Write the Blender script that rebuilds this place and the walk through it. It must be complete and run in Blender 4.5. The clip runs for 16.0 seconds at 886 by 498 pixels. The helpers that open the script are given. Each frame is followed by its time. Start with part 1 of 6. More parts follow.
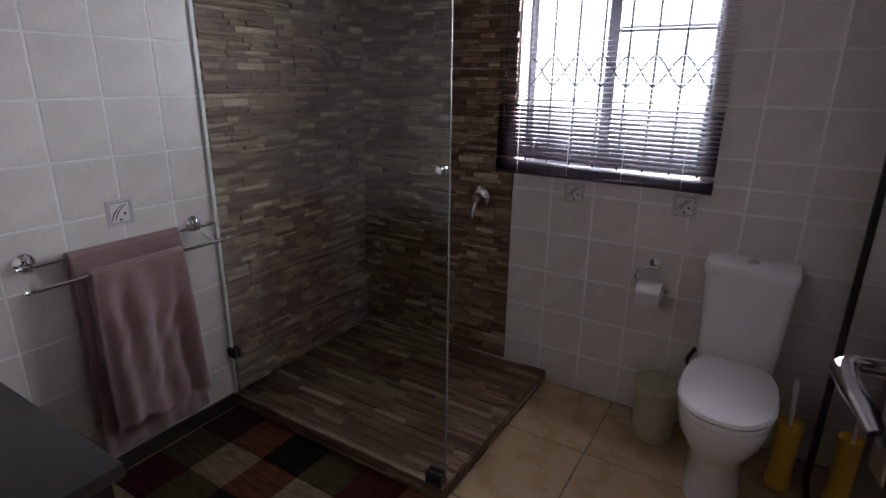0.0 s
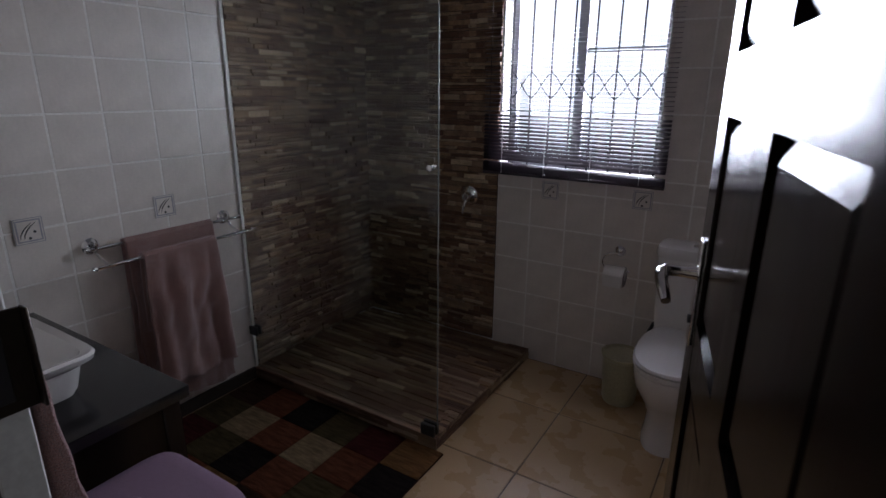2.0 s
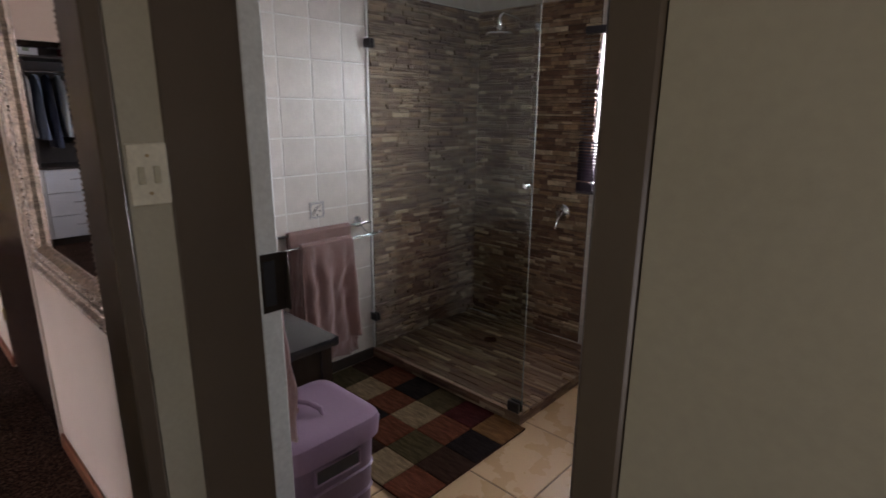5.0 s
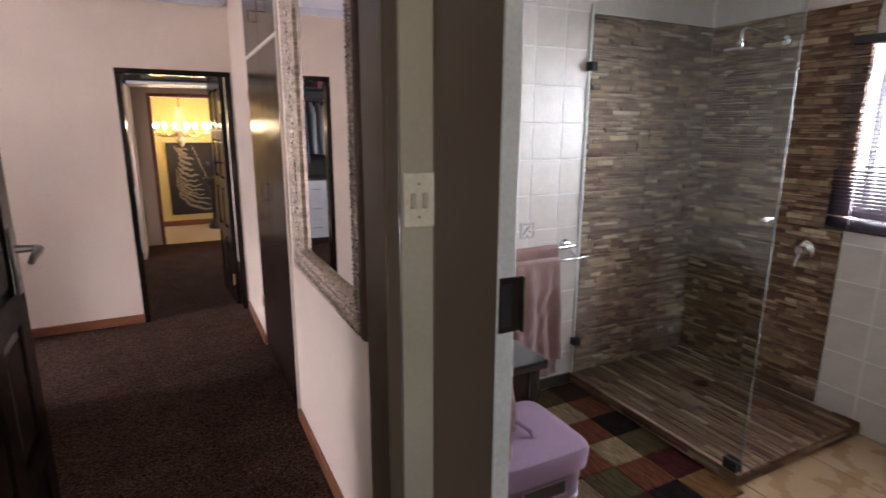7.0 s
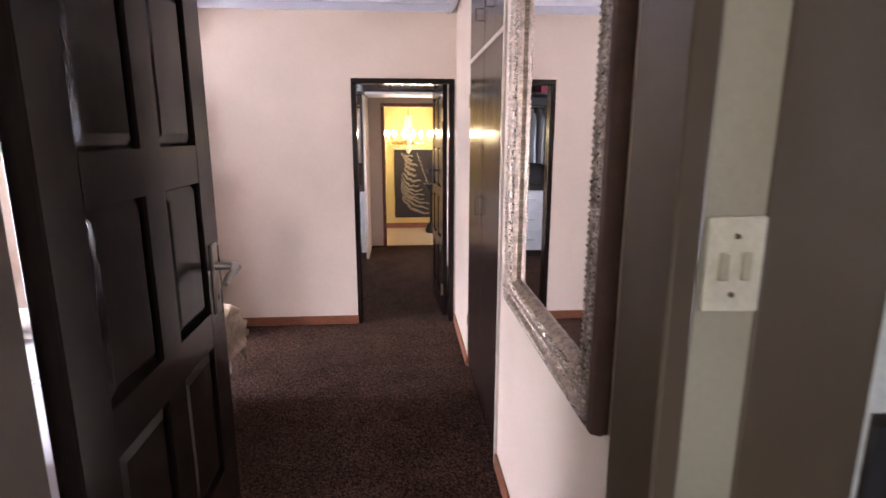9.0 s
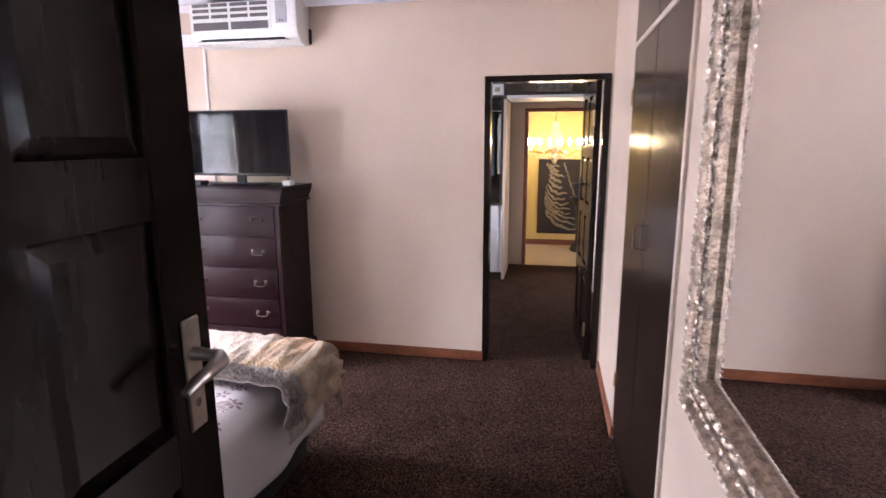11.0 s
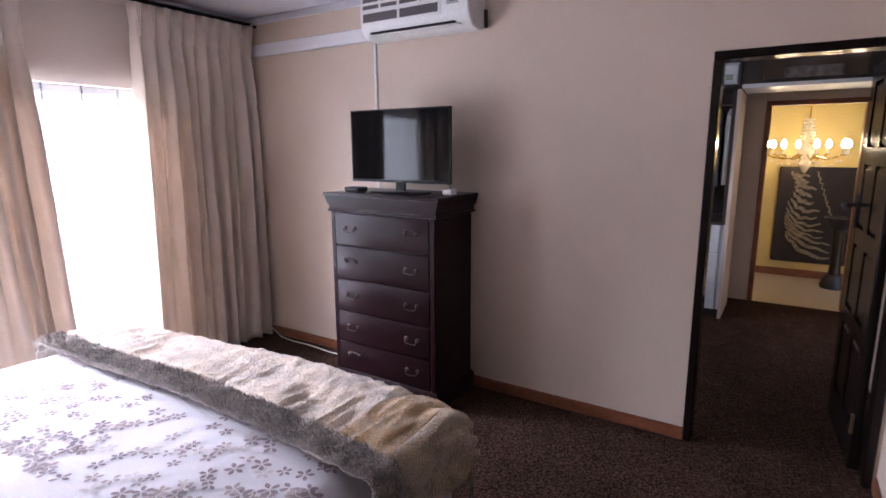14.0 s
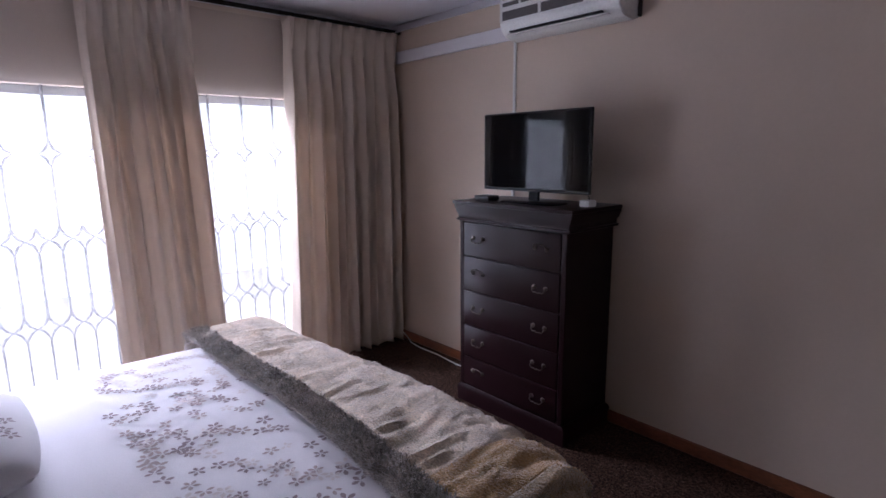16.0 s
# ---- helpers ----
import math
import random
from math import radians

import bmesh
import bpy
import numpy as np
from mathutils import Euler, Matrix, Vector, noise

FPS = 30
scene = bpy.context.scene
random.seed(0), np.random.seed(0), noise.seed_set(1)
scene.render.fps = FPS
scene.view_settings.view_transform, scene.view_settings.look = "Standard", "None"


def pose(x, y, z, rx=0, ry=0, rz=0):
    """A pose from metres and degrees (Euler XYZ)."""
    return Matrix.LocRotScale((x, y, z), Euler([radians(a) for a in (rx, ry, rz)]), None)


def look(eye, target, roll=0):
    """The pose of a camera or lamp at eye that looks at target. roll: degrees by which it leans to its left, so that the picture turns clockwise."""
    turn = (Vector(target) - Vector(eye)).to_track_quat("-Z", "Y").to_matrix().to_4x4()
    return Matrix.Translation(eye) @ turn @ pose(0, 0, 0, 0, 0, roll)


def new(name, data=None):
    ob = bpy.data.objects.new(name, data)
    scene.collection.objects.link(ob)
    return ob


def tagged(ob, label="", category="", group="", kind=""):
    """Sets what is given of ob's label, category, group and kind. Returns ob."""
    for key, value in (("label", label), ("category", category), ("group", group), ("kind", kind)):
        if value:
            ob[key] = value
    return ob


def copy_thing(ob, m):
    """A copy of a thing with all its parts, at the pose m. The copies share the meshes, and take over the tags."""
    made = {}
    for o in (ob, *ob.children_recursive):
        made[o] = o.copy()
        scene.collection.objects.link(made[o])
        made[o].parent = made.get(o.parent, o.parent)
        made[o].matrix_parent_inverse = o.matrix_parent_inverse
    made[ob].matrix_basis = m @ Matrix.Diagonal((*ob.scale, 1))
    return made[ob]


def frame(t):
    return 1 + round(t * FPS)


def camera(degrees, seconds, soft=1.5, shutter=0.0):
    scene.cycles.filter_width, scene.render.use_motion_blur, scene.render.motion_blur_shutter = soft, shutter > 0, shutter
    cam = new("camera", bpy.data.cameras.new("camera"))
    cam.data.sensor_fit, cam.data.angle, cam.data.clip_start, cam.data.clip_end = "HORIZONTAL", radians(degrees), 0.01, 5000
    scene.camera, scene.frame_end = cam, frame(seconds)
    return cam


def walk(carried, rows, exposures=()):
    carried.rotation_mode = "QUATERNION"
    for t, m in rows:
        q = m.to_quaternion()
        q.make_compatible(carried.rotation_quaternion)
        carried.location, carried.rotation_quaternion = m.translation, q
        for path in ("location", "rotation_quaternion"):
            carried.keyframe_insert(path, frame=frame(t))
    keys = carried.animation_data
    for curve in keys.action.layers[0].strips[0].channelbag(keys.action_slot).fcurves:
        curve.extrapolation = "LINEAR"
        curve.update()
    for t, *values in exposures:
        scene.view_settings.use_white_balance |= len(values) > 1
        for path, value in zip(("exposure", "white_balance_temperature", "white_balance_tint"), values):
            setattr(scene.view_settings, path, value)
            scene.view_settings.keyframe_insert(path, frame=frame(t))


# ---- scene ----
cam = camera(79.0, 16.0, shutter=0.5)
METRES, EYE, TILT, LEAN, TURN = 3.3, 1.5, 0.0, 0.0, 31.6
ROWS = [
    (0.0, 0.0, 0.0, 0.0, 0.2, -17.69, -0.63),
    (0.5, 0.0016, -0.0408, 0.0013, 0.33, -17.23, -0.53),
    (1.0, 0.0011, -0.0728, 0.003, 0.36, -17.0, -0.48),
    (1.5, 0.0051, -0.0959, 0.0037, 0.34, -16.79, -0.39),
    (2.0, 0.0139, -0.117, 0.0052, 0.37, -16.64, -0.37),
    (2.5, 0.0194, -0.1433, 0.0072, 0.32, -16.54, -0.34),
    (3.0, 0.0225, -0.166, 0.0095, 0.78, -16.46, -0.36),
    (5.5, 0.0304, -0.2788, 0.0266, 16.03, -13.86, -0.42),
    (6.0, 0.0259, -0.2888, 0.0314, 20.91, -13.28, -0.33),
    (6.5, 0.0168, -0.2899, 0.0311, 26.09, -12.97, -0.24),
    (7.0, 0.0002, -0.2792, 0.0302, 31.75, -12.84, -0.19),
    (7.5, -0.024, -0.2614, 0.0302, 38.18, -12.58, -0.13),
    (8.0, -0.0443, -0.2417, 0.0319, 44.81, -12.39, -0.07),
    (8.5, -0.0646, -0.2198, 0.0307, 49.82, -12.26, -0.06),
    (9.0, -0.1046, -0.1877, 0.0298, 54.05, -12.11, -0.06),
    (9.5, -0.1434, -0.1571, 0.0278, 57.33, -12.03, -0.04),
    (10.0, -0.1822, -0.115, 0.0286, 62.24, -11.66, 0.05),
    (12.5, -0.3821, 0.0008, 0.0234, 79.85, -11.01, 0.22),
    (13.0, -0.4113, 0.0171, 0.0228, 84.88, -10.92, 0.17),
    (13.5, -0.4513, 0.0308, 0.0223, 88.33, -10.91, 0.18),
    (14.0, -0.4874, 0.0329, 0.0237, 90.82, -10.69, 0.24),
    (14.5, -0.515, 0.0389, 0.026, 93.68, -10.68, 0.3),
    (15.0, -0.5438, 0.0455, 0.0285, 98.07, -10.56, 0.42),
    (15.5, -0.559, 0.0544, 0.029, 102.99, -10.45, 0.49),
    (16.0, -0.5666, 0.0598, 0.0283, 106.94, -10.25, 0.46),
]
walk(cam, [(t, pose(0, 0, EYE, TILT, LEAN, TURN) @ pose(METRES * x, METRES * y, METRES * z, 90 + pitch, roll, yaw)) for t, x, y, z, yaw, pitch, roll in ROWS],
     [(0.0, 0.05, 6000, 26), (1.5, -0.4, 6000, 25), (2.5, -1.0, 5900, 25), (3.2, -1.2, 5900, 25), (5.5, 0.8, 6500, 24), (7.0, 1.25, 6250, 24), (7.5, 1.42, 6200, 24), (9.5, 1.85, 5950, 24), (12.5, 1.2, 6050, 24), (13.5, 0.85, 5850, 25), (14.5, 0.25, 5700, 25), (16.0, -0.62, 5550, 25)])

# ---- daylight and lamps ----
world = bpy.data.worlds.new("sky")
scene.world = world
world.use_nodes = True
wn = world.node_tree
sky = wn.nodes.new("ShaderNodeTexSky")
sky.sky_type, sky.sun_disc = "NISHITA", False
sky.sun_elevation, sky.sun_rotation = radians(62), radians(80)
wn.links.new(sky.outputs[0], wn.nodes["Background"].inputs[0])
wn.nodes["Background"].inputs[1].default_value = 0.15


def lamp(name, kind, energy, m, colour=(1, 1, 1), **more):
    data = bpy.data.lights.new(name, kind)
    data.energy, data.color = energy, colour
    for key, value in more.items():
        if key == "angle": data.angle = value
        if key == "size": data.shape, data.size = "RECTANGLE", value
        if key == "size_y": data.size_y = value
        if key == "radius": data.shadow_soft_size = value
    ob = new(name, data)
    ob.matrix_world = m
    return ob


# sun high in the east: neither window takes it straight
lamp("sun", "SUN", 3.0, look((30, 6, 60), (0, 0, 0)), (1, 0.95, 0.88), angle=radians(0.5))
# sky light in the openings
lamp("bathroom_window_light", "AREA", 110, look((-0.65, 2.66, 1.55), (-0.65, 0, 1.2)), (0.93, 0.96, 1.0), size=0.8, size_y=0.85)
lamp("bedroom_window_light", "AREA", 125, look((-2.45, -4.74, 1.0), (-2.45, -3.5, 1.0)), (0.95, 0.96, 1.0), size=2.6, size_y=1.9)
lamp("bedroom_sky_light", "AREA", 2100, look((-2.2, -6.6, 3.3), (-2.6, -3.5, 0.9)), (0.95, 0.96, 1.0), size=4.0, size_y=2.0)
# daylight in the dressing passage's own window
lamp("passage_window_light", "AREA", 9, look((-5.55, -2.62, 1.68), (-6.2, -1.2, 1.0)), (0.86, 0.93, 1.0), size=0.76, size_y=0.7)

# added fill lamp that brightens the lobby, out of view at its east end
lamp("lobby_fill_light", "AREA", 4, look((1.66, -1.0, 1.5), (0, -0.9, 1.2)), (1.0, 0.95, 0.85), size=0.8, size_y=1.0)
# the lit chandelier in the hall
lamp("chandelier_light", "POINT", 0.6, pose(-8.55, -0.62, 1.66), (1.0, 0.72, 0.36), radius=0.12)

# ---- materials ----
def mat(name, colour, rough=0.6, metal=0.0, var=0.15, scale=6.0, fine=0.08, fine_scale=90.0, bump=0.15, bump_scale=60.0, coat=0.0,
        transmission=0.0, stretch=(1, 1, 1), island=0.0, piece=0.0, sheen=0.0, spec=0.5):
    """A surface with a slow stain, a fine grain and a fine relief. island / piece: change of value from one loose piece or object to the next."""
    m = bpy.data.materials.new(name)
    m.use_nodes = True
    t = m.node_tree
    b = t.nodes["Principled BSDF"]
    link = t.links.new
    co = t.nodes.new("ShaderNodeTexCoord")
    mp = t.nodes.new("ShaderNodeMapping")
    mp.inputs["Scale"].default_value = stretch
    link(co.outputs["Object"], mp.inputs["Vector"])
    def noise_at(s, detail=4.0):
        n = t.nodes.new("ShaderNodeTexNoise")
        n.inputs["Scale"].default_value, n.inputs["Detail"].default_value = s, detail
        link(mp.outputs["Vector"], n.inputs["Vector"])
        return n.outputs["Fac"]
    def ranged(out, low, high, a=0.3, c=0.7):
        r = t.nodes.new("ShaderNodeMapRange")
        r.inputs[1].default_value, r.inputs[2].default_value, r.inputs[3].default_value, r.inputs[4].default_value = a, c, low, high
        link(out, r.inputs[0])
        return r.outputs[0]
    def times(a, c):
        n = t.nodes.new("ShaderNodeMath")
        n.operation = "MULTIPLY"
        link(a, n.inputs[0]), link(c, n.inputs[1])
        return n.outputs[0]
    value = times(ranged(noise_at(scale), 1 - var, 1 + var), ranged(noise_at(fine_scale, 2.0), 1 - fine, 1 + fine))
    if island:
        g = t.nodes.new("ShaderNodeNewGeometry")
        value = times(value, ranged(g.outputs["Random Per Island"], 1 - island, 1 + island, 0, 1))
    if piece:
        g = t.nodes.new("ShaderNodeObjectInfo")
        value = times(value, ranged(g.outputs["Random"], 1 - piece, 1 + piece, 0, 1))
    mix = t.nodes.new("ShaderNodeMix")
    mix.data_type, mix.blend_type, mix.inputs[0].default_value = "RGBA", "MULTIPLY", 1.0
    mix.inputs[6].default_value = (*colour, 1)
    link(value, mix.inputs[7])
    link(mix.outputs[2], b.inputs["Base Color"])
    link(ranged(noise_at(scale * 2.3), max(rough - 0.03, 0.02), min(rough + 0.03, 1)), b.inputs["Roughness"])
    b.inputs["Metallic"].default_value = metal
    b.inputs["Coat Weight"].default_value, b.inputs["Coat Roughness"].default_value = coat, 0.12
    b.inputs["Specular IOR Level"].default_value = spec
    b.inputs["Sheen Weight"].default_value = sheen
    b.inputs["Transmission Weight"].default_value = transmission
    if bump:
        n = t.nodes.new("ShaderNodeBump")
        n.inputs["Strength"].default_value, n.inputs["Distance"].default_value = bump, 0.01
        link(noise_at(bump_scale, 5.0), n.inputs["Height"])
        link(n.outputs[0], b.inputs["Normal"])
    return m


def glass_mat(name, colour=(0.95, 0.98, 0.97), rough=0.0):
    m = bpy.data.materials.new(name)
    m.use_nodes = True
    t = m.node_tree
    t.nodes.remove(t.nodes["Principled BSDF"])
    facing, curve, fres = t.nodes.new("ShaderNodeLayerWeight"), t.nodes.new("ShaderNodeMath"), t.nodes.new("ShaderNodeMapRange")
    curve.operation, curve.inputs[1].default_value = "POWER", 4.0
    fres.inputs[3].default_value, fres.inputs[4].default_value = 0.06, 0.75
    t.links.new(facing.outputs["Facing"], curve.inputs[0]), t.links.new(curve.outputs[0], fres.inputs[0])
    tr, gl, mx = t.nodes.new("ShaderNodeBsdfTransparent"), t.nodes.new("ShaderNodeBsdfGlossy"), t.nodes.new("ShaderNodeMixShader")
    tr.inputs[0].default_value, gl.inputs["Roughness"].default_value = (*colour, 1), rough
    t.links.new(fres.outputs[0], mx.inputs[0]), t.links.new(tr.outputs[0], mx.inputs[1]), t.links.new(gl.outputs[0], mx.inputs[2])
    t.links.new(mx.outputs[0], t.nodes["Material Output"].inputs[0])
    return m


def cloth_mat(name, colour, through_part=0.3, clear=0.0):
    """Thin cloth: part of the light passes scattered, part of it straight between the threads."""
    m = mat(name, colour, 0.9, var=0.06, fine=0.05, fine_scale=300, bump=0.1, bump_scale=250, spec=0.1)
    t = m.node_tree
    b = t.nodes["Principled BSDF"]
    tl, mx = t.nodes.new("ShaderNodeBsdfTranslucent"), t.nodes.new("ShaderNodeMixShader")
    tl.inputs[0].default_value, mx.inputs[0].default_value = (*colour, 1), through_part
    t.links.new(b.outputs[0], mx.inputs[1]), t.links.new(tl.outputs[0], mx.inputs[2])
    last = mx.outputs[0]
    if clear:
        tr, m2 = t.nodes.new("ShaderNodeBsdfTransparent"), t.nodes.new("ShaderNodeMixShader")
        m2.inputs[0].default_value = clear
        t.links.new(last, m2.inputs[1]), t.links.new(tr.outputs[0], m2.inputs[2])
        last = m2.outputs[0]
    t.links.new(last, t.nodes["Material Output"].inputs[0])
    return m


def glow_mat(name, colour, strength):
    m = bpy.data.materials.new(name)
    m.use_nodes = True
    b = m.node_tree.nodes["Principled BSDF"]
    b.inputs["Emission Color"].default_value, b.inputs["Emission Strength"].default_value = (*colour, 1), strength
    return m


M_PLASTER = mat("pale_plaster", (0.62, 0.505, 0.405), 0.55, var=0.05, scale=1.6, fine=0.012, fine_scale=60, bump=0.05, bump_scale=22)
M_GREEN = mat("olive_plaster", (0.375, 0.345, 0.25), 0.5, var=0.05, scale=3, fine=0.03, bump=0.15, bump_scale=40)
M_CEIL = mat("ceiling_paint", (0.74, 0.73, 0.76), 0.7, var=0.03, scale=2, fine=0.01, bump=0.05)
M_YELLOW = mat("yellow_plaster", (0.60, 0.45, 0.14), 0.6, var=0.05, scale=2, bump=0.1)
def carpet_mat(name):
    """Loop pile of dark and mid brown yarn with scattered tan flecks."""
    m = mat(name, (0.05, 0.03, 0.02), 0.95, var=0.22, scale=5, fine=0.45, fine_scale=60, bump=1.0, bump_scale=150, spec=0.06)
    t = m.node_tree
    co, cell, sep, ramp = (t.nodes.new(k) for k in ("ShaderNodeTexCoord", "ShaderNodeTexVoronoi", "ShaderNodeSeparateColor", "ShaderNodeValToRGB"))
    cell.inputs["Scale"].default_value = 165.0
    t.links.new(co.outputs["Object"], cell.inputs["Vector"]), t.links.new(cell.outputs["Color"], sep.inputs[0]), t.links.new(sep.outputs[0], ramp.inputs[0])
    ramp.color_ramp.interpolation = "CONSTANT"
    el = ramp.color_ramp.elements
    el[0].position, el[0].color = 0.0, (0.018, 0.010, 0.008, 1)
    el[1].position, el[1].color = 0.88, (0.088, 0.055, 0.037, 1)
    e = el.new(0.45)
    e.color = (0.063, 0.033, 0.022, 1)
    mix = [n for n in t.nodes if n.bl_idname == "ShaderNodeMix"][0]
    t.links.new(ramp.outputs[0], mix.inputs[6])
    return m


M_CARPET = carpet_mat("brown_carpet")
M_CREAM_FLOOR = mat("cream_floor_tile", (0.44, 0.305, 0.165), 0.28, var=0.02, scale=3, fine=0.012, bump=0.04, bump_scale=20, piece=0.05)
M_HALL_FLOOR = mat("hall_floor_tile", (0.55, 0.45, 0.30), 0.3, var=0.04, scale=3, fine=0.02, bump=0.0)
M_PEWTER = mat("dull_pewter", (0.11, 0.09, 0.075), 0.38, metal=1.0, var=0.2, bump=0.05)
M_GROUT = mat("floor_grout", (0.16, 0.12, 0.08), 0.9, var=0.2)
M_TILE = mat("white_wall_tile", (0.62, 0.57, 0.52), 0.36, var=0.07, scale=9, fine=0.03, bump=0.12, bump_scale=12, piece=0.03, island=0.03)
M_TILE_GROUT = mat("wall_grout", (0.74, 0.72, 0.68), 0.85, var=0.06)
M_DARKWOOD = mat("dark_stained_wood", (0.012, 0.008, 0.0065), 0.19, var=0.1, scale=5, fine=0.1, fine_scale=30, bump=0.006, bump_scale=14, coat=0.05, spec=0.2, stretch=(3, 3, 0.4))
M_WARDROBE = mat("dark_veneer", (0.020, 0.012, 0.009), 0.20, var=0.12, scale=3, fine=0.12, fine_scale=40, bump=0.0, coat=0.0, spec=0.25, stretch=(4, 4, 0.3))
M_MAHOGANY = mat("mahogany", (0.014, 0.0045, 0.006), 0.31, var=0.06, scale=3, fine=0.04, fine_scale=30, bump=0.0, bump_scale=25, coat=0.0, spec=0.2, stretch=(2, 2, 0.5))
M_FRAME = mat("brown_frame_paint", (0.095, 0.071, 0.047), 0.38, var=0.04, scale=4, fine=0.02, bump=0.0)
M_FRAME_WHITE = mat("white_frame_paint", (0.60, 0.62, 0.58), 0.4, var=0.06, scale=5, bump=0.06)
M_SKIRT = mat("red_brown_skirting", (0.20, 0.070, 0.032), 0.4, var=0.25, scale=6, fine=0.2, fine_scale=40, bump=0.08, stretch=(1, 1, 3))
M_BLACK = mat("black_gloss", (0.012, 0.011, 0.012), 0.2, var=0.1, bump=0.0)
M_BLACK_MATT = mat("black_plastic", (0.02, 0.02, 0.022), 0.5, var=0.1, bump=0.05)
M_CHROME = mat("chrome", (0.75, 0.75, 0.76), 0.12, metal=1.0, var=0.04, bump=0.0)
M_BRONZE = mat("dark_bronze", (0.05, 0.04, 0.03), 0.35, metal=0.7, var=0.2, bump=0.05)
M_SATIN = mat("worn_satin_metal", (0.34, 0.30, 0.26), 0.36, metal=1.0, var=0.15, bump=0.03)
M_BRASS = mat("aged_brass", (0.42, 0.31, 0.16), 0.3, metal=1.0, var=0.2, bump=0.05)
M_PORCELAIN = mat("white_porcelain", (0.70, 0.68, 0.66), 0.12, var=0.02, scale=3, fine=0.01, bump=0.0, coat=0.4)
M_PLASTIC = mat("white_plastic", (0.72, 0.72, 0.70), 0.35, var=0.03, bump=0.02)
M_CREAM = mat("cream_plastic", (0.44, 0.41, 0.27), 0.35, var=0.05, bump=0.02)
M_YELLOW_PL = mat("yellow_plastic", (0.70, 0.42, 0.03), 0.35, var=0.06, bump=0.02)
M_MIRROR = mat("mirror_silver", (0.9, 0.9, 0.9), 0.0, metal=1.0, var=0.0, fine=0.0, bump=0.0)
M_MIRROR.node_tree.nodes["Principled BSDF"].inputs["Roughness"].default_value = 0.0
for a_link in list(M_MIRROR.node_tree.nodes["Principled BSDF"].inputs["Roughness"].links):
    M_MIRROR.node_tree.links.remove(a_link)
M_GLASS = glass_mat("shower_glass", (0.88, 0.92, 0.90))
M_PANE = glass_mat("window_pane")
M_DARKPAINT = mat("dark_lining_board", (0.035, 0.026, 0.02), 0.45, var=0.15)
M_VEIN = mat("outdoor_ground", (0.30, 0.27, 0.22), 0.9, var=0.2, scale=0.6)


# ---- shaping ----
def box(bm, x0, x1, y0, y1, z0, z1, bevel=0.0, seg=1):
    """Adds a box, with its edges rounded by bevel."""
    made = bmesh.ops.create_cube(bm, size=1.0)["verts"]
    for v in made:
        v.co = Vector((x0 + (x1 - x0) * (v.co.x + 0.5), y0 + (y1 - y0) * (v.co.y + 0.5), z0 + (z1 - z0) * (v.co.z + 0.5)))
    if bevel:
        edges = {e for v in made for e in v.link_edges}
        bmesh.ops.bevel(bm, geom=list(edges), offset=bevel, segments=seg, profile=0.6, affect="EDGES", clamp_overlap=True)
    return bm


def boxes(*rows, bevel=0.0, seg=1):
    bm = bmesh.new()
    for r in rows:
        box(bm, *r, bevel=bevel, seg=seg)
    return bm


def sweep(bm, path, radius, sides=10, caps=True):
    """A round bar along path; radius is a number or one for each point."""
    pts = [Vector(p) for p in path]
    rings, side = [], None
    for i, p in enumerate(pts):
        d = (pts[min(i + 1, len(pts) - 1)] - pts[max(i - 1, 0)]).normalized()
        if side is None:
            side = d.orthogonal().normalized()
        side = (side - d * side.dot(d)).normalized()
        up = d.cross(side)
        r = radius[i] if isinstance(radius, (list, tuple)) else radius
        rings.append([bm.verts.new(p + (side * math.cos(a) + up * math.sin(a)) * r) for a in (2 * math.pi * k / sides for k in range(sides))])
    for a, b in zip(rings, rings[1:]):
        for k in range(sides):
            bm.faces.new((a[k], a[(k + 1) % sides], b[(k + 1) % sides], b[k]))
    if caps:
        bm.faces.new(rings[0][::-1]), bm.faces.new(rings[-1])
    return bm


def lathe(bm, profile, centre=(0, 0, 0), sides=24, axis="z", squash=(1, 1)):
    """Turns (radius, height) pairs round an upright, or round the x or y axis."""
    rings = []
    for r, h in profile:
        ring = []
        for k in range(sides):
            a = 2 * math.pi * k / sides
            u, w = r * math.cos(a) * squash[0], r * math.sin(a) * squash[1]
            co = (u, w, h) if axis == "z" else (h, u, w) if axis == "x" else (u, h, w)
            ring.append(bm.verts.new(Vector(centre) + Vector(co)))
        rings.append(ring)
    for a, b in zip(rings, rings[1:]):
        for k in range(sides):
            bm.faces.new((a[k], a[(k + 1) % sides], b[(k + 1) % sides], b[k]))
    if profile[0][0] > 1e-4: bm.faces.new(rings[0][::-1])
    if profile[-1][0] > 1e-4: bm.faces.new(rings[-1])
    bmesh.ops.remove_doubles(bm, verts=[v for ring in (rings[0], rings[-1]) for v in ring], dist=1e-5)
    return bm


def loft(bm, rings, cap=True):
    """Skins closed rings of points, all of the same count."""
    vs = [[bm.verts.new(p) for p in ring] for ring in rings]
    n = len(vs[0])
    for a, b in zip(vs, vs[1:]):
        for k in range(n):
            bm.faces.new((a[k], a[(k + 1) % n], b[(k + 1) % n], b[k]))
    if cap:
        bm.faces.new(vs[0][::-1]), bm.faces.new(vs[-1])
    return bm


def sheet(bm, f, nu, nv):
    """A grid of quads over f(u, v), u and v from 0 to 1."""
    g = [[bm.verts.new(f(i / nu, j / nv)) for j in range(nv + 1)] for i in range(nu + 1)]
    for i in range(nu):
        for j in range(nv):
            bm.faces.new((g[i][j], g[i + 1][j], g[i + 1][j + 1], g[i][j + 1]))
    return bm


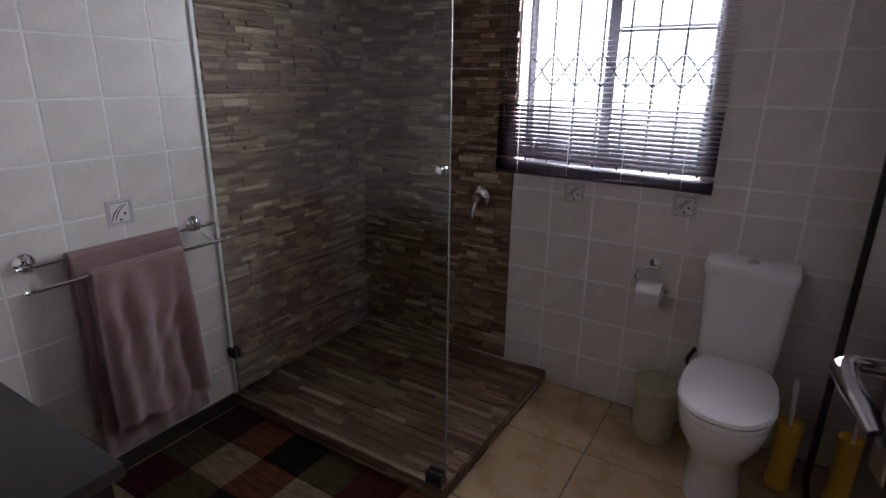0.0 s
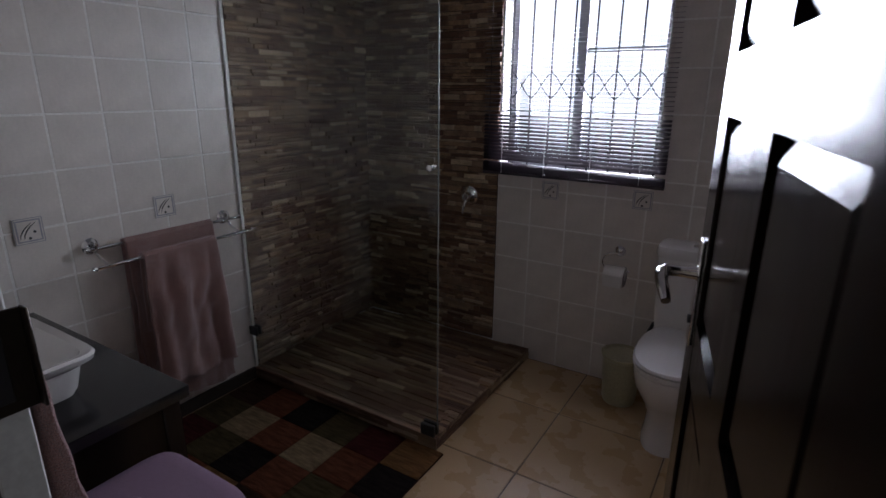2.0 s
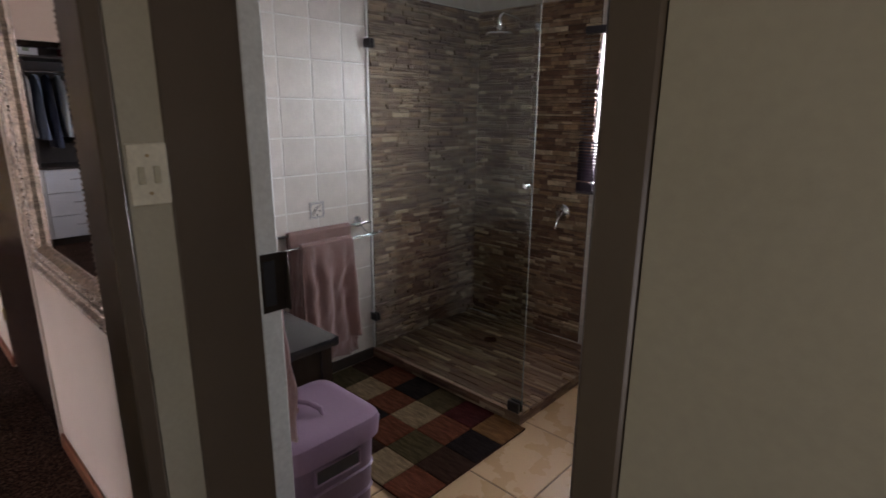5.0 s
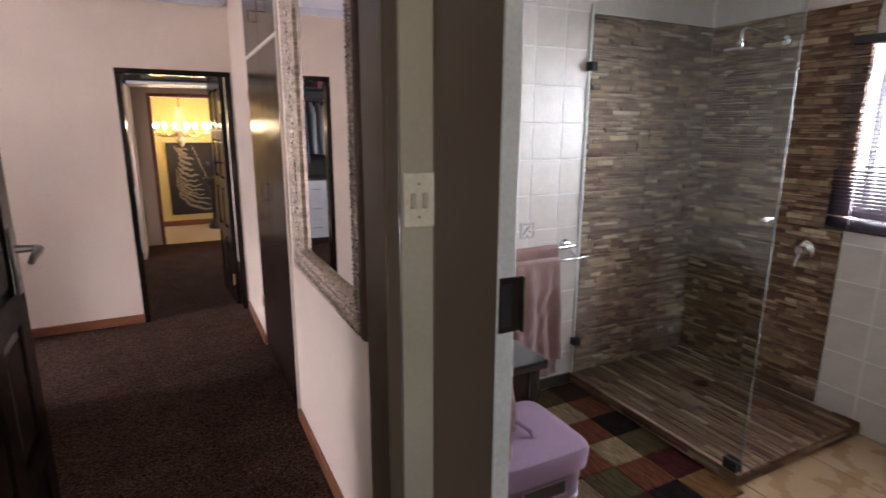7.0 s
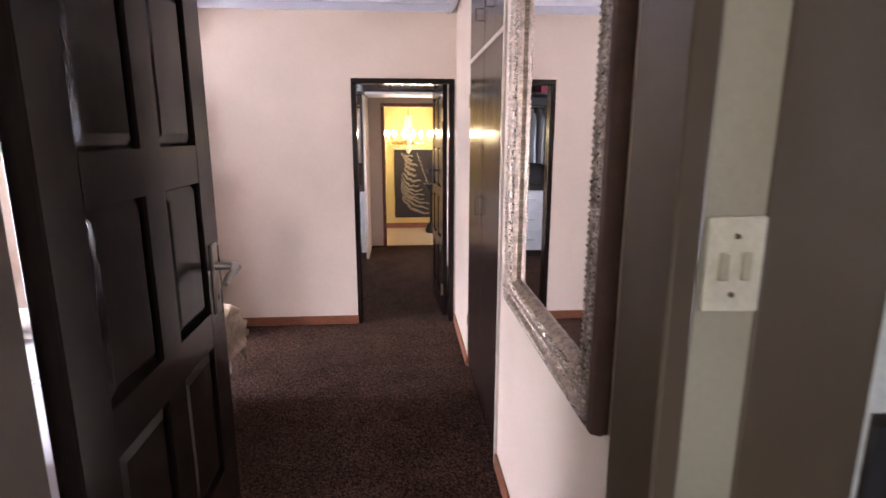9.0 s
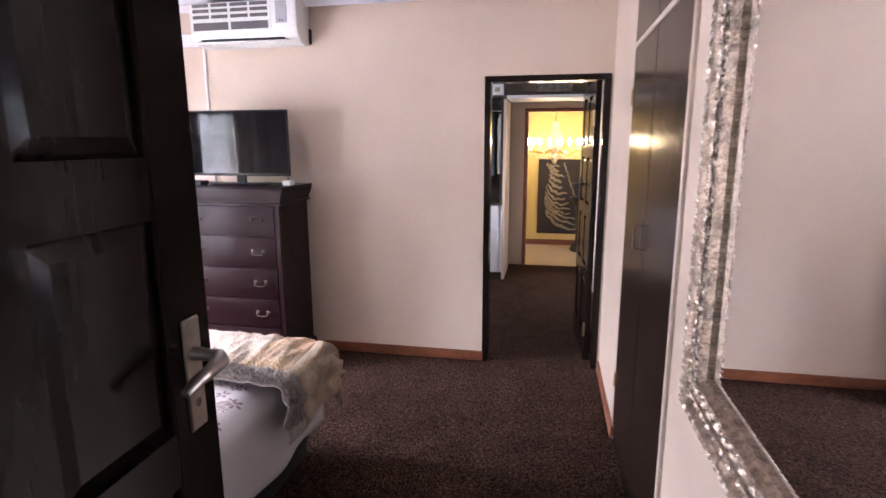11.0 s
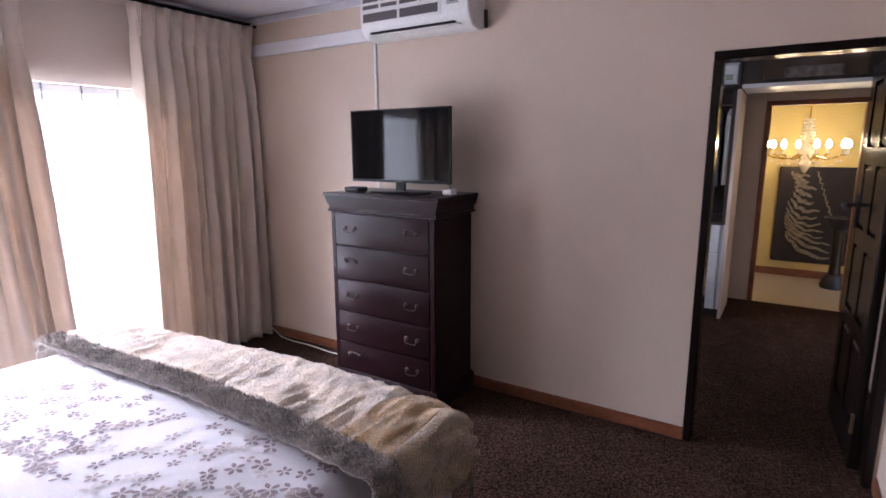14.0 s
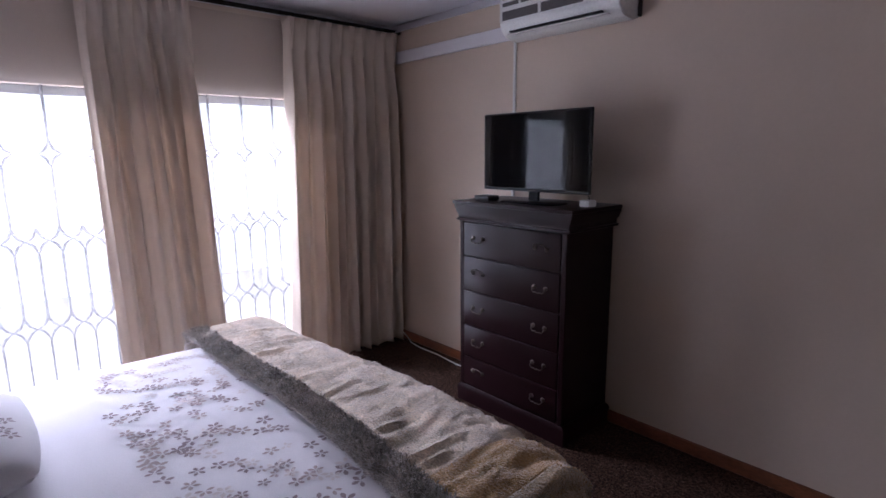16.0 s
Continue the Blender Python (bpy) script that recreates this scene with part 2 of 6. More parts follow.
def smooth_mesh(bm, angle=40):
    for f in bm.faces:
        f.smooth = True
    for e in bm.edges:
        if len(e.link_faces) == 2 and e.calc_face_angle(0) > radians(angle):
            e.smooth = False


def mesh_of(name, bm, material, smooth=True):
    bmesh.ops.recalc_face_normals(bm, faces=bm.faces)
    if smooth:
        smooth_mesh(bm)
    data = bpy.data.meshes.new(name)
    bm.to_mesh(data)
    bm.free()
    data.materials.append(material)
    return data


def part(name, bm, material, parent=None, label="", smooth=True):
    """One mesh object under a thing or a part, in the parent's own axes."""
    ob = new(name, mesh_of(name, bm, material, smooth))
    ob.parent = parent
    if label:
        ob["label"] = label
    return ob


def thing(name, loc, label, category, group="", rz=0.0):
    ob = new(name)
    ob.matrix_basis = pose(*loc, 0, 0, rz)
    ob.empty_display_size = 0.1
    return tagged(ob, label, category, group)


def setting(name, bm, material, label="", category="", smooth=True):
    return tagged(part(name, bm, material, None, smooth=smooth), label, category, kind="structure")

# ---- the shell ----
XW, YN = -2.0, 2.38            # bathroom: west and window wall
XE = 0.37                      # bathroom: east wall
YB, YL = -0.07, -0.274          # bathroom side and lobby side of the wall between
XD0, XD1 = -0.565, 0.334         # bathroom doorway
DOOR_H = 2.03
YBN = -0.265                   # bedroom: north wall
XBE, XBW = -0.69, -4.41        # bedroom: east and west wall
YBS = -4.48                    # bedroom: south wall
YD0, YD1 = -1.22, -0.396        # bedroom doorway
XP = -7.70                     # end wall of the dressing passage
CEIL = 2.58

setting("floor_bathroom", boxes((XW - 0.1, XE + 0.1, YL, YN + 0.2, -0.12, -0.0025)), M_GROUT, "tiled bathroom floor with brown joints", "floor")
setting("floor_bedroom", boxes((XP, XBW, -2.6, 0.0, -0.12, 0), (XBW, -0.72, YBS - 0.2, YBN + 0.02, -0.12, 0), (-0.72, 1.6, -1.7, YL - 0.002, -0.12, 0)), M_CARPET, "speckled dark brown loop-pile carpet", "floor")
setting("floor_hall", boxes((-9.3, XP - 0.002, -2.2, 1.2, -0.12, 0)), M_HALL_FLOOR, "cream tiled hall floor", "floor")
setting("wall_bath_west", boxes((XW - 0.12, XW - 0.0012, YB - 0.1, YN + 0.2, 0, CEIL)), M_TILE_GROUT, "white-tiled bathroom wall with pale joints", "wall")
WX0, WX1, WZ0, WZ1 = -1.06, -0.25, 1.10, 2.0
setting("wall_bath_window", boxes((XW, WX0, YN + 0.0012, YN + 0.2, 0, CEIL), (WX1, XE + 0.1, YN + 0.0012, YN + 0.2, 0, CEIL), (WX0, WX1, YN + 0.0012, YN + 0.2, 0, WZ0), (WX0, WX1, YN + 0.0012, YN + 0.2, WZ1, CEIL)),
        M_TILE_GROUT, "white-tiled bathroom wall with a window", "wall")
setting("wall_bath_east", boxes((XE + 0.0012, XE + 0.12, YB, YN, 0, CEIL)), M_TILE_GROUT, "white-tiled bathroom wall", "wall")
setting("wall_bath_south", boxes((-2.2, XD0 - 0.03, YBN + 0.101, YB, 0, CEIL), (XD1 + 0.02, 1.6, YL, YB, 0, CEIL), (XD0 - 0.03, XD1 + 0.02, YL, YB, DOOR_H + 0.03, CEIL)),
        M_PLASTER, "painted wall beside the bathroom door", "wall")
setting("wall_lobby_north", boxes((XD1 + 0.0475, 1.6, YL - 0.004, YL - 0.001, 0, CEIL), (XD0, XD1 + 0.0475, YL - 0.004, YL - 0.001, DOOR_H + 0.0475, CEIL)), M_GREEN, "dull olive-beige painted lobby wall", "wall")
setting("wall_lobby_west", boxes((XBE + 0.05, XD0 - 0.003, YD1 + 0.04, YL - 0.0065, 0, CEIL), (XBE + 0.05, XD0, -1.7, YD0 - 0.05, 0, CEIL), (XBE + 0.05, XD0, YD0 - 0.05, YD1 + 0.04, DOOR_H + 0.05, CEIL)), M_GREEN, "olive-beige lobby wall with the bedroom doorway", "wall")
# the opening in the unseen east wall is added for the fill lamp
setting("wall_lobby_rest", boxes((1.6, 1.7, -1.8, -1.42, 0, CEIL), (1.6, 1.7, -0.58, YL, 0, CEIL), (1.6, 1.7, -1.42, -0.58, 0, 0.98), (1.6, 1.7, -1.42, -0.58, 2.02, CEIL), (XBE, 1.6, -1.8, -1.7, 0, CEIL)), M_GREEN, "olive-beige painted lobby walls", "wall")
setting("wall_bed_east", boxes((XBE, XBE + 0.048, YD1 + 0.04, YBN, 0, CEIL), (XBE, XBE + 0.048, YBS, YD0 - 0.05, 0, CEIL), (XBE, XBE + 0.048, YD0 - 0.05, YD1 + 0.04, DOOR_H + 0.05, CEIL)), M_PLASTER, "pale painted bedroom wall with a doorway", "wall")
WR0, WR1 = -3.47, -2.33        # built-in wardrobe
setting("wall_bed_north", boxes((WR1, XBE + 0.09, YBN, YBN + 0.1, 0, CEIL)), M_PLASTER, "pale painted bedroom wall behind a mirror", "wall")
setting("wall_bed_north_end", boxes((XBW, WR0, YBN, YBN + 0.1, 0, CEIL)), M_PLASTER, "pale painted strip of wall beside the wardrobe", "wall")
setting("wall_wardrobe_back", boxes((WR0, WR1, YBN + 0.6, YBN + 0.7, 0, CEIL)), M_PLASTER, "plain wall behind the wardrobe", "wall")
FD0, FD1 = -1.06, -0.318        # far doorway
setting("wall_bed_west", boxes((XBW - 0.11, XBW, YBS, FD0 - 0.03, 0, CEIL), (XBW - 0.11, XBW, FD1 + 0.03, YBN + 0.1, 0, CEIL), (XBW - 0.11, XBW, FD0 - 0.03, FD1 + 0.03, 2.02, CEIL)), M_PLASTER, "pale pinkish painted bedroom wall", "wall")
SW0, SW1, SZ1 = -3.75, -1.15, 1.97
setting("wall_bed_south", boxes((XBW - 0.1, SW0, YBS - 0.2, YBS, 0, CEIL), (SW1, XBE + 0.05, YBS - 0.2, YBS, 0, CEIL), (SW0, SW1, YBS - 0.2, YBS, SZ1, CEIL)), M_PLASTER, "pale painted bedroom wall round a glazed door", "wall")
setting("ceiling_bedroom", boxes((XBW - 0.1, XBE + 0.05, YBS - 0.1, YBN + 0.7, CEIL, CEIL + 0.1)), M_CEIL, "white painted ceiling", "ceiling")
setting("ceiling_bathroom", boxes((XW - 0.1, 1.7, -1.8, YN + 0.2, CEIL, CEIL + 0.1)), M_CEIL, "white painted ceiling", "ceiling")
setting("ceiling_passage", boxes((-9.3, XBW - 0.1, -2.7, 1.3, CEIL, CEIL + 0.1)), M_CEIL, "white painted ceiling", "ceiling")
PD0, PD1 = -0.94, -0.20        # doorway at the end of the passage
setting("wall_passage_end", boxes((XP - 0.11, XP, -2.7, PD0 - 0.03, 0, CEIL), (XP - 0.11, XP, PD1 + 0.03, 0.1, 0, CEIL), (XP - 0.11, XP, PD0 - 0.03, PD1 + 0.03, 2.0, CEIL)), M_PLASTER, "pale painted end wall with a doorway", "wall")
setting("wall_passage_sides", boxes((XP, XBW - 0.11, -0.16, -0.06, 0, CEIL), (XP, -5.95, -2.7, -2.6, 0, CEIL), (-5.15, XBW - 0.11, -2.7, -2.6, 0, CEIL), (-5.95, -5.15, -2.7, -2.6, 0, 1.3), (-5.95, -5.15, -2.7, -2.6, 2.05, CEIL)), M_PLASTER, "pale painted passage walls", "wall")
setting("wall_hall", boxes((-9.32, -9.20, -2.2, 1.2, 0, CEIL), (-9.2, XP - 0.11, 1.1, 1.2, 0, CEIL), (-9.2, XP - 0.11, -2.2, -2.1, 0, CEIL)), M_YELLOW, "yellow painted hall wall", "wall")
setting("ground", boxes((-2000, 2000, -2000, 2000, -0.6, -0.3)), M_VEIN, "bare sunlit ground outside", "ground")


# added boards that glow, for the overexposed outdoors beyond the two windows
M_GLARE = glow_mat("outdoor_glow_north", (0.94, 0.97, 1.0), 1.5)
setting("backdrop_north", boxes((-9, 0.2, 6.5, 6.52, -0.3, 6.0)), M_GLARE, "plain glowing board for the overexposed outdoors beyond the window", "backdrop")
setting("backdrop_south", boxes((-12, -1.5, -9.52, -9.5, -0.3, 6.0)), glow_mat("outdoor_glow_south", (0.94, 0.97, 1.0), 1.1), "plain glowing board for the overexposed outdoors beyond the glazed door", "backdrop")

# ---- trim, frames and doors ----
def skirting(rows):
    setting("baseboard", boxes(*rows, bevel=0.006), M_SKIRT, "red-brown varnished wooden skirting board", "baseboard")

skirting([(XBW, XBW + 0.016, YBS + 0.01, FD0 - 0.035, 0, 0.075)])
skirting([(XBW + 0.02, WR0, YBN - 0.016, YBN, 0, 0.075)])
skirting([(WR1 + 0.03, XBE - 0.01, YBN - 0.016, YBN, 0, 0.075)])
skirting([(-9.20, -9.184, -2.0, 1.0, 0, 0.09)])
setting("baseboard_bath", boxes((XW, XW + 0.014, 0.46, 1.374, 0, 0.07), bevel=0.004), M_DARKPAINT, "dark brown tiled skirting", "baseboard")


def cove(name, a, b, inward):
    """A curved plaster cornice from a to b under the ceiling."""
    bm, prof = bmesh.new(), []
    for k in range(7):
        w = k / 6 * math.pi / 2
        prof.append((0.075 * (1 - math.sin(w)), 0.075 * (1 - math.cos(w))))
    prof = [(0.0, 0.0)] + [(p, CEIL - 0.075 + q) for p, q in prof][::-1]
    prof[0] = (0.0, CEIL - 0.001)
    loft(bm, [[(e[0] + inward[0] * p, e[1] + inward[1] * p, min(z, CEIL - 0.001)) for p, z in prof] for e in (a, b)])
    setting(name, bm, M_CEIL, "white coved plaster cornice", "cornice")

cove("trim_cornice_west", (XBW, YBS), (XBW, YBN), (1, 0))
cove("trim_cornice_south", (XBW, YBS), (XBE, YBS), (0, 1))
cove("trim_cornice_north", (XBW, YBN), (XBE, YBN), (0, -1))
setting("trim_wall_band", boxes((XBW, XBW + 0.022, YBS, -3.16, 2.285, 2.375), bevel=0.005), M_CEIL, "white plaster band along the wall", "trim")


def door_frame(name, axis, a0, a1, c0, c1, h, face, material, lip=0.004, label="", inner=None):
    """Pressed frame in an opening a0..a1 along axis, through a wall from c0 to c1: two jambs and a head. face: width of its faces."""
    root = thing(name, ((a0, c0, 0) if axis == "x" else (c0, a0, 0)), label, "door frame")
    root["kind"] = "structure"
    def place(nm, rows, m):
        pts = []
        for p0, p1, q0, q1, z0, z1 in rows:
            pts.append((p0 - a0, p1 - a0, q0 - c0, q1 - c0, z0, z1) if axis == "x" else (q0 - c0, q1 - c0, p0 - a0, p1 - a0, z0, z1))
        return part(nm, boxes(*pts, bevel=0.004), m, root)
    place("jamb", [(a0 - face, a0, c0 - lip, c1 + lip, 0, h)], material)
    place("jamb", [(a1, a1 + face, c0 - lip, c1 + lip, 0, h)], material)
    place("head", [(a0 - face, a1 + face, c0 - lip, c1 + lip, h, h + face)], material)
    if inner:
        q0, q1, m2 = inner
        place("rebate", [(a0, a0 + 0.006, q0, q1, 0, h)], m2)
        place("rebate", [(a1 - 0.006, a1, q0, q1, 0, h)], material)
        place("rebate", [(a0, a1, q0, q1, h - 0.006, h)], m2)
    return root

bf = door_frame("door_frame_1", "x", XD0, XD1, YL, YB, DOOR_H, 0.046, M_FRAME, 0.006, "brown painted steel door frame, white on its latch side", (-0.114, YB + 0.008, M_FRAME_WHITE))
sp = part("strike_plate", boxes((0.0065, 0.0095, 0.163, 0.224, 1.105, 1.247), (0.004, 0.024, 0.2235, 0.2285, 1.105, 1.247), bevel=0.0015), M_BRONZE, bf, "dark bronze strike plate")
part("keeper_slot", boxes((0.0085, 0.0112, 0.170, 0.198, 1.122, 1.23), bevel=0.001), M_BLACK_MATT, bf)
door_frame("door_frame_2", "y", YD0, YD1, XBE - 0.002, XD0 + 0.002, DOOR_H, 0.035, M_FRAME, 0.006, "brown gloss painted steel frame of the bedroom door")
door_frame("door_frame_3", "y", FD0, FD1, XBW - 0.11, XBW, 1.985, 0.04, M_DARKWOOD, 0.008, "dark stained wooden frame of the dressing room doorway")
door_frame("door_frame_4", "y", PD0, PD1, XP - 0.11, XP, 1.965, 0.045, M_SKIRT, 0.008, "varnished brown wooden frame of the hall doorway")


def lever(parent, x, y0, side, z, point, m=M_CHROME):
    """A lever handle on a plate, on the face y0 of a leaf; side is +1 or -1 (outward), point the way the lever goes along x."""
    pl = part("handle_plate", boxes((x - 0.02, x + 0.02, min(y0, y0 + side * 0.006), max(y0, y0 + side * 0.006), z - 0.13, z + 0.06), bevel=0.002), m, parent, "worn metal handle plate")
    bm = bmesh.new()
    sweep(bm, [(x, y0 + side * 0.004, z), (x, y0 + side * 0.03, z), (x, y0 + side * 0.052, z), (x + point * 0.012, y0 + side * 0.062, z - 0.002),
               (x + point * 0.042, y0 + side * 0.062, z - 0.008), (x + point * 0.072, y0 + side * 0.058, z - 0.013), (x + point * 0.092, y0 + side * 0.054, z - 0.024)],
          [0.013, 0.010, 0.011, 0.013, 0.011, 0.010, 0.008], 12)
    part("lever", bm, m, pl)
    lathe(bm2 := bmesh.new(), [(0.0, 0), (0.008, 0.0), (0.008, 0.004), (0.0, 0.004)], (x, y0 + side * 0.006, z - 0.085), 12, "y")
    part("keyhole", bm2, M_BLACK_MATT, pl)


def panel_door(name, w, loc, rz, label, hm, m=M_DARKWOOD, h=2.0, z0=0.012, hz=1.255):
    """Eight-panel leaf. Local x runs from the hinge to the free edge, local y is its thickness (0..0.04)."""
    root = thing(name, loc, label, "door", rz=rz)
    root["kind"] = "structure"
    st, mid = 0.105, w / 2 + 0.005
    rows = [(0.20, 0.60), (0.69, 1.05), (1.14, 1.48), (1.57, 1.91)]
    cols = [(st, mid - 0.045), (mid + 0.045, w - st)]
    part("stile", boxes((0, st, 0, 0.04, z0, h), bevel=0.003), m, root)
    part("stile", boxes((w - st, w, 0, 0.04, z0, h), bevel=0.003), m, root)
    edges = [z0] + [e for r in rows for e in r] + [h]
    for a, b in zip(edges[0::2], edges[1::2]):
        part("rail", boxes((st, w - st, 0.0006, 0.0394, a, b)), m, root)
    for a, b in rows:
        part("mullion", boxes((mid - 0.045, mid + 0.045, 0.0006, 0.0394, a, b)), m, root)
        for c, d in cols:
            bm = bmesh.new()
            loft(bm, [[(c, 0.014, a), (d, 0.014, a), (d, 0.014, b), (c, 0.014, b)], [(c + 0.028, 0.005, a + 0.028), (d - 0.028, 0.005, a + 0.028), (d - 0.028, 0.005, b - 0.028), (c + 0.028, 0.005, b - 0.028)]])
            loft(bm, [[(c, 0.026, a), (d, 0.026, a), (d, 0.026, b), (c, 0.026, b)], [(c + 0.028, 0.035, a + 0.028), (d - 0.028, 0.035, a + 0.028), (d - 0.028, 0.035, b - 0.028), (c + 0.028, 0.035, b - 0.028)]])
            box(bm, c, d, 0.014, 0.026, a, b)
            part("panel", bm, m, root, smooth=False)
    lever(root, w - 0.055, 0.0, -1, hz, -1, hm)
    lever(root, w - 0.055, 0.04, 1, hz, -1, hm)
    part("lock_plate", boxes((w - 0.0005, w + 0.002, 0.009, 0.031, 1.12, 1.34), bevel=0.0008), M_BRASS, root)
    for z in (0.25, 1.75):
        part("hinge", lathe(bmesh.new(), [(0.0, z - 0.05), (0.008, z - 0.05), (0.008, z + 0.05), (0.0, z + 0.05)], (-0.004, 0.045, 0), 10), M_BRASS, root)
    return root

# bathroom leaf opens into the bathroom; bedroom leaf stands along the room, square to its frame
panel_door("door_1", 0.80, (0.341, -0.051, 0), 101.3, "open dark-stained panelled wooden bathroom door", M_CHROME, hz=1.215)
panel_door("door_2", 0.712, (-0.735, -1.199, 0), 180.8, "open dark-stained panelled wooden bedroom door", M_SATIN)
panel_door("door_3", 0.72, (-4.53, -0.325, 0), 183.5, "open dark-stained panelled dressing room door", M_BLACK_MATT)

# ---- bathroom: tiles ----
floor_root = bpy.data.objects["floor_bathroom"]
TILE_GAP = 0.003


def tile_mesh(name, w, h, t, m, axis):
    """One glazed tile with softened edges; axis: the way it faces."""
    bm = bmesh.new()
    g = TILE_GAP
    if axis == "z": box(bm, g, w - g, g, h - g, -t, 0, bevel=0.0022)
    if axis == "x": box(bm, -t, 0, g, w - g, g, h - g, bevel=0.0022)
    if axis == "y": box(bm, g, w - g, 0, t, g, h - g, bevel=0.0022)
    return mesh_of(name, bm, m)


def lay(mesh, name, parent, places):
    for p in places:
        ob = new(name, mesh)
        ob.parent = parent
        ob.location = p


def cut(a0, a1, start, step):
    """Pieces of a run a0..a1 with joints at start + k * step: (from, length)."""
    k = math.floor((a0 - start) / step)
    out = []
    while start + k * step < a1 - 0.005:
        s, e = max(a0, start + k * step), min(a1, start + (k + 1) * step)
        if e - s > 0.012: out.append((s, e - s))
        k += 1
    return out


def tile_run(axis, name, parent, plane, runs_a, runs_b, m, t, skip=lambda a, b, w, h: False):
    cache = {}
    for a, w in runs_a:
        for b, h in runs_b:
            if skip(a, b, w, h):
                continue
            key = (round(w, 3), round(h, 3))
            if key not in cache:
                cache[key] = tile_mesh(name, w, h, t, m, axis)
            p = (a, b, plane) if axis == "z" else (plane, a, b) if axis == "x" else (a, plane, b)
            lay(cache[key], name, parent, [p])

# ---- bathroom: shower ----
PLAT = 0.066
GX = -0.832                     # free edge of the glass


def stone_mat(name):
    m = mat(name, (0.5, 0.5, 0.5), 0.55, var=0.25, scale=22, fine=0.2, fine_scale=120, bump=0.6, bump_scale=60, stretch=(1, 1, 1.5))
    t = m.node_tree
    info, geo, add, fr = (t.nodes.new(k) for k in ("ShaderNodeObjectInfo", "ShaderNodeNewGeometry", "ShaderNodeMath", "ShaderNodeMath"))
    fr.operation = "FRACT"
    t.links.new(info.outputs["Random"], add.inputs[0]), t.links.new(geo.outputs["Random Per Island"], add.inputs[1]), t.links.new(add.outputs[0], fr.inputs[0])
    ramp = t.nodes.new("ShaderNodeValToRGB")
    ramp.color_ramp.interpolation = "LINEAR"
    el = ramp.color_ramp.elements
    el[0].position, el[0].color = 0.0, (0.095, 0.045, 0.025, 1)
    el[1].position, el[1].color = 1.0, (0.54, 0.42, 0.27, 1)
    for pos, c in ((0.25, (0.15, 0.076, 0.042)), (0.48, (0.20, 0.120, 0.070)), (0.66, (0.24, 0.165, 0.105)), (0.82, (0.30, 0.185, 0.100)), (0.94, (0.37, 0.285, 0.195))):
        e = el.new(pos)
        e.color = (*c, 1)
    t.links.new(fr.outputs[0], ramp.inputs[0])
    mix = [n for n in t.nodes if n.bl_idname == "ShaderNodeMix"][0]
    t.links.new(ramp.outputs[0], mix.inputs[6])
    return m

M_STONE = stone_mat("ledge_stone")
M_STONE_BED = mat("stone_mortar", (0.05, 0.036, 0.028), 0.9, var=0.2)
rng = random.Random(7)


def ledge_strip(bm, length, height, depth, r, at=(0, 0, 0), along="y"):
    """A rough split strip of stone: along y its face looks to +x, along x its face looks to -y, 'flat' lies along x and faces up."""
    n = 3
    def turn(a, d, z):
        p = (d, a, z) if along == "y" else (a, -d, z) if along == "x" else (a, z, d)
        return Vector(at) + Vector(p)
    rings = []
    for i in range(n + 1):
        a = length * i / n
        dd = depth * r.uniform(0.75, 1.2)
        z0, z1 = r.uniform(0.0, 0.0025), height - r.uniform(0.0, 0.0025)
        e = 0.003 if 0 < i < n else 0.0
        rings.append([turn(a, -0.004, z0), turn(a, dd * 0.8, z0), turn(a, dd, z0 + 0.003 + e), turn(a, dd * 0.94, z1 - 0.004), turn(a, dd * 0.7, z1), turn(a, -0.004, z1)])
    loft(bm, rings)


wall_w, wall_n = bpy.data.objects["wall_bath_west"], bpy.data.objects["wall_bath_window"]
setting("stone_bed_west", boxes((XW - 0.006, XW + 0.004, 1.392, YN, PLAT, 2.215)), M_STONE_BED, "mortar bed of the stone cladding", "wall cladding")
setting("stone_bed_north", boxes((XW + 0.004, -1.07, YN - 0.004, YN + 0.006, PLAT, 2.215)), M_STONE_BED, "mortar bed of the stone cladding", "wall cladding")

# split-face panels side by side, each with courses of its own
def ledge_rows(a0, a1, z0, z1, r):
    out, n = [], max(1, round((a1 - a0) / 0.47))
    for k in range(n):
        p0, p1, z = a0 + (a1 - a0) * k / n, a0 + (a1 - a0) * (k + 1) / n, z0
        while z < z1 - 0.008:
            h = min(r.choice((0.012, 0.015, 0.018, 0.018, 0.022, 0.026, 0.032)), z1 - z)
            a = p0
            while a < p1 - 0.01:
                l = r.uniform(0.035, 0.15) if h > 0.013 else r.uniform(0.08, 0.2)
                if p1 - a - l < 0.035: l = p1 - a
                out.append((a, l, z, h, r.choice((0.003, 0.006, 0.010, 0.015, 0.021)) * r.uniform(0.8, 1.2)))
                a += l
            z += h
    return out

west = ledge_rows(1.395, YN - 0.004, PLAT + 0.002, 2.215, rng)
north = ledge_rows(XW + 0.02, -1.07, PLAT + 0.002, 2.215, rng)


# ---- shower enclosure, window, fittings ----
root = thing("shower_platform", (-1.415, 1.895, 0), "raised shower floor clad in brown ledge stone", "shower floor")
part("base", boxes((XW + 1.415, -0.83 + 1.415 - 0.006, 1.378 - 1.895 + 0.004, YN - 1.895, 0, PLAT - 0.012)), M_STONE_BED, root)
strip_data = []
for k in range(24):
    bm = bmesh.new()
    ledge_strip(bm, 1.0, 1.0, 0.008 + 0.002 * (k % 4), rng, (0, 0, 0), ("flat", "x", "y")[k % 3])
    strip_data.append(mesh_of("ledge_stone", bm, M_STONE, smooth=False))


